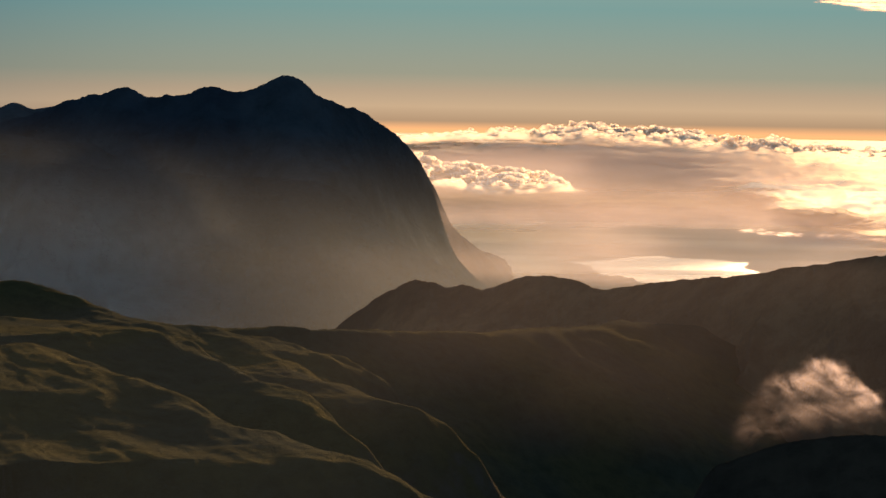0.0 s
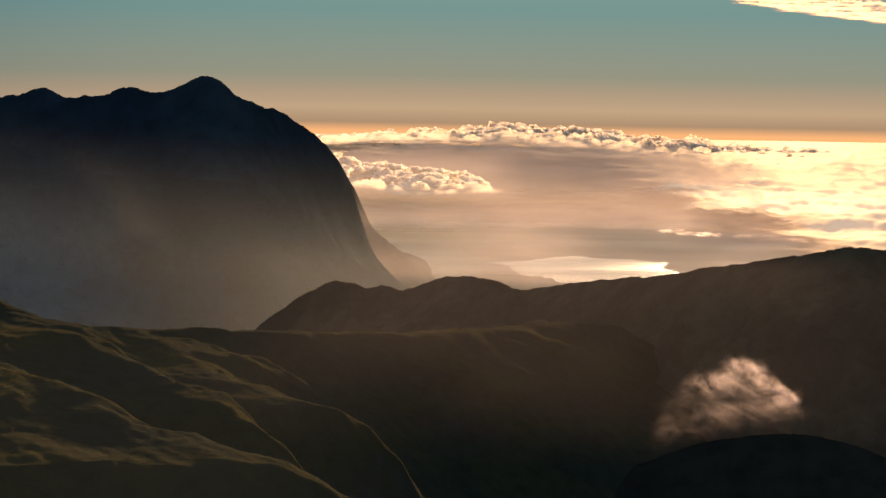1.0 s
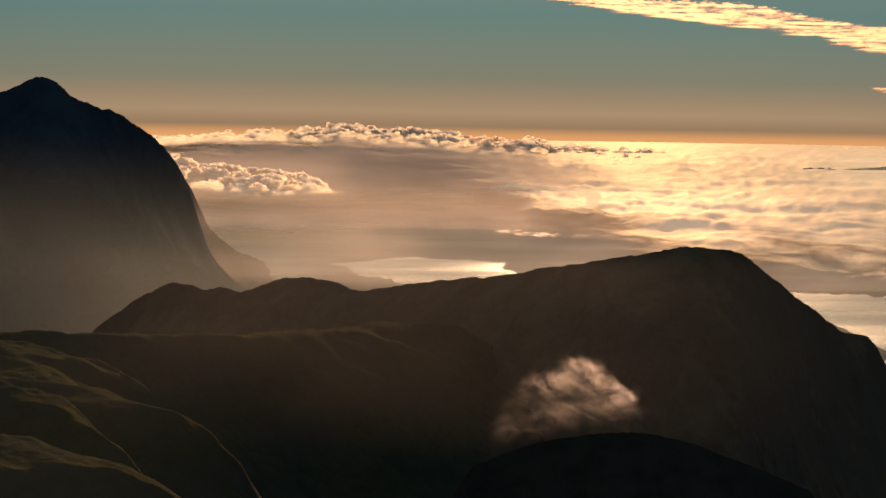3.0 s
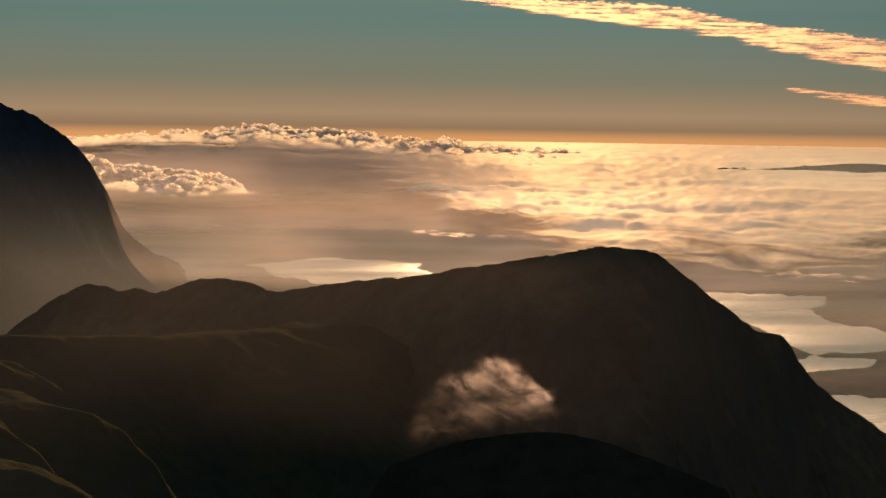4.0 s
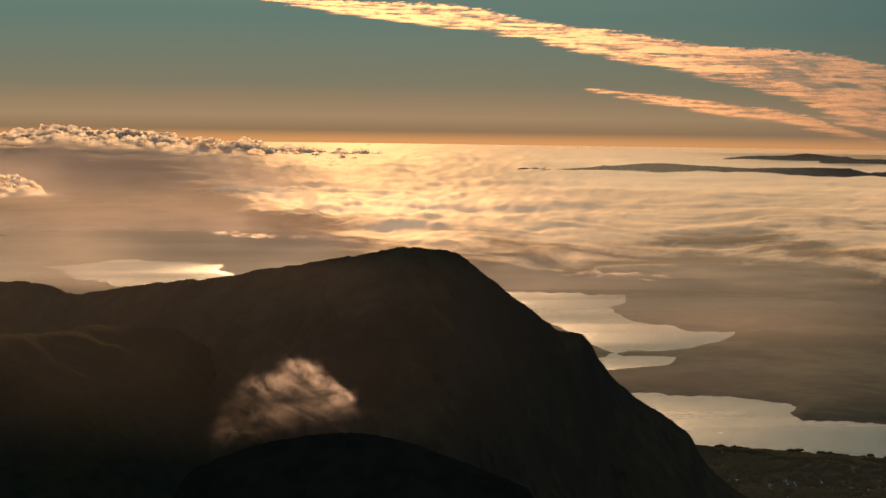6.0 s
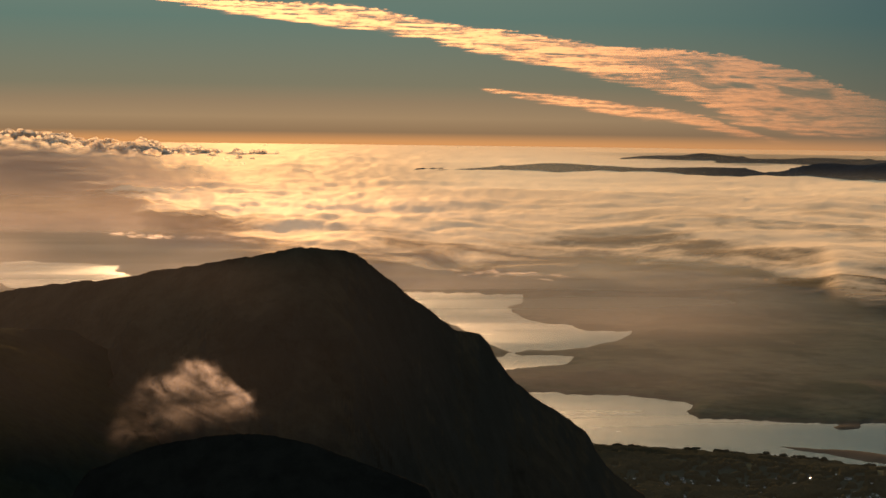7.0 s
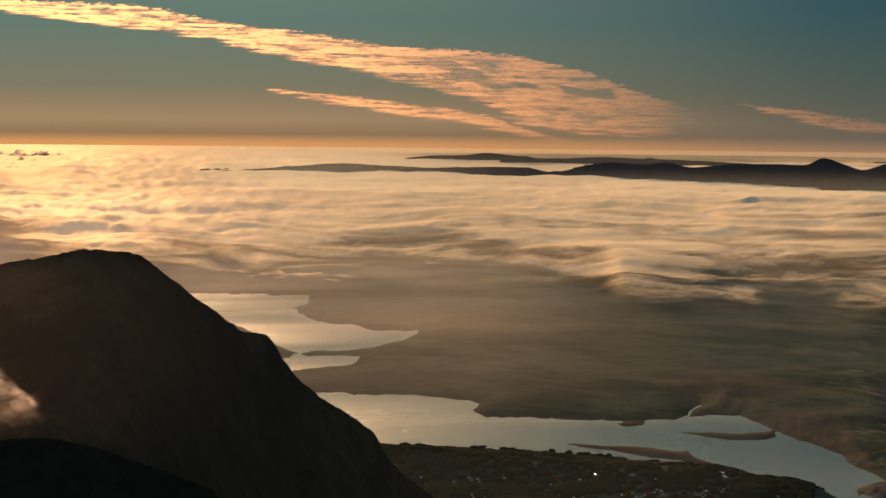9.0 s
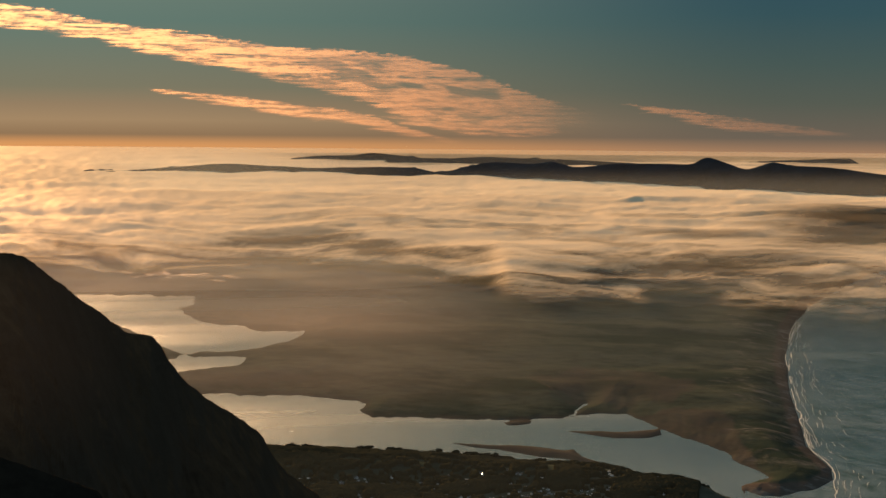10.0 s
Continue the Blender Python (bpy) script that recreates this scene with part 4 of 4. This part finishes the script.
def crown(rng, lumps, r, lift):
    """Clumps of foliage about a stem, uneven and gappy."""
    V, F = [], []
    for k in range(lumps):
        a, q = rng.uniform(0, 2 * math.pi), rng.uniform(0, 1) ** 0.6
        c = np.array([math.cos(a) * q * r, math.sin(a) * q * r, lift + rng.uniform(-0.4, 0.6) * r * (1.15 - q)])
        s = r * rng.uniform(0.28, 0.5)
        V.append(LUMP_V * (1 + rng.uniform(-0.28, 0.28, (len(LUMP_V), 1))) * s * (1, 1, rng.uniform(0.5, 0.8)) + c)
        F.append(LUMP_F + k * len(LUMP_V))
    return np.concatenate(V), np.concatenate(F)


def make_tree(seed):
    rng = np.random.default_rng(seed)
    thing = new("tree")
    bm = bmesh.new()
    bmesh.ops.create_cone(bm, segments=7, radius1=0.07, radius2=0.03, depth=0.7, matrix=Matrix.Translation((0, 0, 0.3)))
    for k in range(4):
        m = Matrix.Translation((0, 0, 0.45 + 0.05 * k)) @ Matrix.Rotation(k * 1.7 + seed, 4, "Z") @ Matrix.Rotation(0.8, 4, "Y") @ Matrix.Translation((0, 0, 0.17))
        bmesh.ops.create_cone(bm, segments=5, radius1=0.025, radius2=0.008, depth=0.36, matrix=m)
    part("trunk", bm, bark_m.m, thing)
    v, f = crown(rng, 26, 0.48, 0.82)
    ob = new("crown", mesh_of("crown", v, f, leaf_m.m, True))
    ob.parent = thing
    return tagged(thing, "dark broad-leaved tree on the estuary shore", "tree", "shore trees")


def plots():
    rng = np.random.default_rng(41)
    out = []
    while len(out) < 110:
        a, e = rng.uniform(18.5, 27.2), rng.uniform(-9.05, -8.5)
        if vnoise(np.array(a * 1.3), np.array(e * 4), 44) > rng.uniform(0.25, 0.6):
            out.append((a, e))
    return out


HOUSES = plots()


def woods():
    rng = np.random.default_rng(31)
    az, el = np.arange(16.5, 28.6, 0.022), np.arange(-9.15, -7.2, 0.005)
    a, e = (g.ravel() for g in np.meshgrid(az, el))
    x, y, z, sea, inner, _ = lie(a, e)
    town = smooth(0.25, 0.5, vnoise(a * 1.3, e * 4, 44)) * smooth(-7.95, -8.15, e) * smooth(18.2, 18.8, a) * smooth(27, 25.5, a)
    field = outline([(21.6, -7.95), (22.3, -7.92), (22.7, -8.1), (22.2, -8.2)], a, e) < 0
    bars = np.minimum(np.minimum(outline(SANDBAR_A, a, e), outline(SANDBAR_B, a, e)), outline(SANDBAR_C, a, e))
    keep = (inner > 0.03) & (bars > 0.12) & (e < curve([(16, -7.3), (20.9, -7.5), (24.5, -7.7), (27.9, -8.3)], a) + 0.13 * smooth(16, 30, a)) & (vnoise(x * 1.1, y * 0.8, 77) > 0.55 * town) & ~field & (sea > 1) & (vnoise(a * 3, e * 9, 45) > 0.12)
    for ha, he in HOUSES:
        keep &= np.hypot(a - ha, 2.2 * (e - he)) > 0.075
    size = (len(el), len(az))
    shade = keep.reshape(size).astype(float)
    px, py = x / 0.62, y / 0.62
    cx, cy = np.floor(px), np.floor(py)
    near = np.full(px.shape, 9.0)
    for ox in (-1, 0, 1):
        for oy in (-1, 0, 1):
            qx, qy = cx + ox, cy + oy
            gx, gy = qx + hash2(qx, qy, 5), qy + hash2(qx, qy, 6)
            near = np.minimum(near, ((px - gx) ** 2 + (py - gy) ** 2) / (0.6 + 0.7 * hash2(qx, qy, 7)))
    top = 0.2 + 0.55 * np.sqrt(np.clip(1 - near, 0, 1)) + 0.12 * fbm(x * 0.5, y * 0.5, 3, 9) + 0.05 * fbm(x * 4, y * 4, 3, 10)
    soft = shade.copy()
    soft[1:-1, 1:-1] = (shade[:-2, 1:-1] + shade[2:, 1:-1] + shade[1:-1, :-2] + shade[1:-1, 2:] + shade[1:-1, 1:-1]) / 5
    ob = grid("woodland", x.reshape(size), y.reshape(size), z.reshape(size) + top.reshape(size) * smooth(0.2, 0.9, soft) - 0.1, leaf_m.m, thick=soft)
    tagged(ob, "dense dark woodland on a low point by the estuary", "woods", kind="stuff")
    first = [make_tree(s) for s in (1, 2, 3)]
    edge = [(17.6, -7.45), (19.36, -7.47), (20.91, -7.58), (21.95, -7.63), (23.24, -7.74), (24.53, -7.88), (25.57, -8.08), (26.34, -8.28), (27.8, -8.44)]
    for k in range(140):
        a = np.array(rng.uniform(17.7, 28.0))
        e = curve(edge, a) - 0.02 * rng.uniform(0, 1) + 0.13 * smooth(16, 30, a)
        for _ in range(14):
            x, y, z, sea, inner, _ = lie(a[None], e[None])
            if inner[0] > 0.035:
                break
            e = e - 0.02
        m = pose(x[0], y[0], z[0] - 0.05, 0, 0, rng.uniform(0, 360)) @ Matrix.Scale(rng.uniform(0.55, 1.25), 4)
        if k < 3:
            first[k].matrix_basis = m
        else:
            src = first[k % 3]
            keep_scale = src.scale.copy()
            src.scale = (1, 1, 1)
            copy_thing(src, m)
            src.scale = keep_scale


woods()


def make_house():
    thing = new("house")
    w, d, h = 0.9, 0.62, 0.34
    bm = bmesh.new()
    bmesh.ops.create_cube(bm, size=1, matrix=Matrix.Translation((0, 0, h / 2)) @ Matrix.Diagonal((w, d, h, 1)))
    gable = [bm.verts.new(p) for p in ((-w / 2, -d / 2, h), (-w / 2, d / 2, h), (-w / 2, 0, h + 0.24), (w / 2, -d / 2, h), (w / 2, d / 2, h), (w / 2, 0, h + 0.24))]
    bm.faces.new(gable[:3]), bm.faces.new(gable[3:])
    part("wall", bm, plaster_m.m, thing)
    bm = bmesh.new()
    o = 0.05
    for s in (-1, 1):
        q = [(-w / 2 - o, s * (d / 2 + o), h - 0.03), (w / 2 + o, s * (d / 2 + o), h - 0.03), (w / 2 + o, 0, h + 0.26), (-w / 2 - o, 0, h + 0.26)]
        lo, hi = [bm.verts.new(p) for p in q], [bm.verts.new((x, y, z + 0.035)) for x, y, z in q]
        bm.faces.new(lo), bm.faces.new(hi)
        for i in range(4):
            bm.faces.new((lo[i], lo[(i + 1) % 4], hi[(i + 1) % 4], hi[i]))
    bmesh.ops.recalc_face_normals(bm, faces=bm.faces)
    part("roof", bm, slate_m.m, thing, "grey slate roof")
    bm = bmesh.new()
    bmesh.ops.create_cube(bm, size=1, matrix=Matrix.Translation((w * 0.36, 0, h + 0.3)) @ Matrix.Diagonal((0.09, 0.12, 0.2, 1)))
    part("chimney", bm, plaster_m.m, thing)
    for x in (-0.26, 0.26):
        bm = bmesh.new()
        bmesh.ops.create_cube(bm, size=1, matrix=Matrix.Translation((x, -d / 2 - 0.004, 0.19)) @ Matrix.Diagonal((0.13, 0.02, 0.13, 1)))
        part("window", bm, pane_m.m, thing, "dark window pane")
    bm = bmesh.new()
    bmesh.ops.create_cube(bm, size=1, matrix=Matrix.Translation((0, -d / 2 - 0.004, 0.11)) @ Matrix.Diagonal((0.1, 0.02, 0.21, 1)))
    part("door", bm, bark_m.m, thing, "dark wooden door")
    return tagged(thing, "small white house with a slate roof among trees", "house", "village houses")


def make_shed():
    thing = new("shed")
    w, d, h = 0.8, 0.5, 0.3
    bm = bmesh.new()
    bmesh.ops.create_cube(bm, size=1, matrix=Matrix.Translation((0, 0, h / 2)) @ Matrix.Diagonal((w, d, h, 1)))
    part("wall", bm, plaster_m.m, thing)
    bm = bmesh.new()
    bmesh.ops.create_cube(bm, size=1, matrix=Matrix.Translation((0, 0, h + 0.025)) @ Matrix.Rotation(radians(3), 4, "X") @ Matrix.Diagonal((w + 0.1, d + 0.1, 0.04, 1)))
    part("roof", bm, tin_m.m, thing, "pale sheet-metal roof catching the sun")
    bm = bmesh.new()
    bmesh.ops.create_cube(bm, size=1, matrix=Matrix.Translation((0.1, -d / 2 - 0.004, 0.11)) @ Matrix.Diagonal((0.16, 0.02, 0.22, 1)))
    part("door", bm, bark_m.m, thing, "dark wooden door")
    return tagged(thing, "low white building with a flat metal roof", "building", "village sheds")


def village():
    rng = np.random.default_rng(41)
    house, shed = make_house(), make_shed()
    for k, (a, e) in enumerate(HOUSES):
        x, y, z, sea, inner, _ = lie(np.array([a]), np.array([e]))
        m = pose(x[0], y[0], z[0] - 0.03, 0, 0, rng.choice([0, 25, 90, -40]) + rng.normal(0, 8))
        if k == 0:
            house.matrix_basis = m @ Matrix.Scale(0.45, 4)
        elif k == 1:
            shed.matrix_basis = m @ Matrix.Scale(0.5, 4)
        else:
            src = shed if k % 3 == 0 else house
            size = src.scale.copy()
            src.scale = (1, 1, 1)
            copy_thing(src, m @ Matrix.Scale(float(rng.uniform(0.3, 0.62)), 4))
            src.scale = size


village()
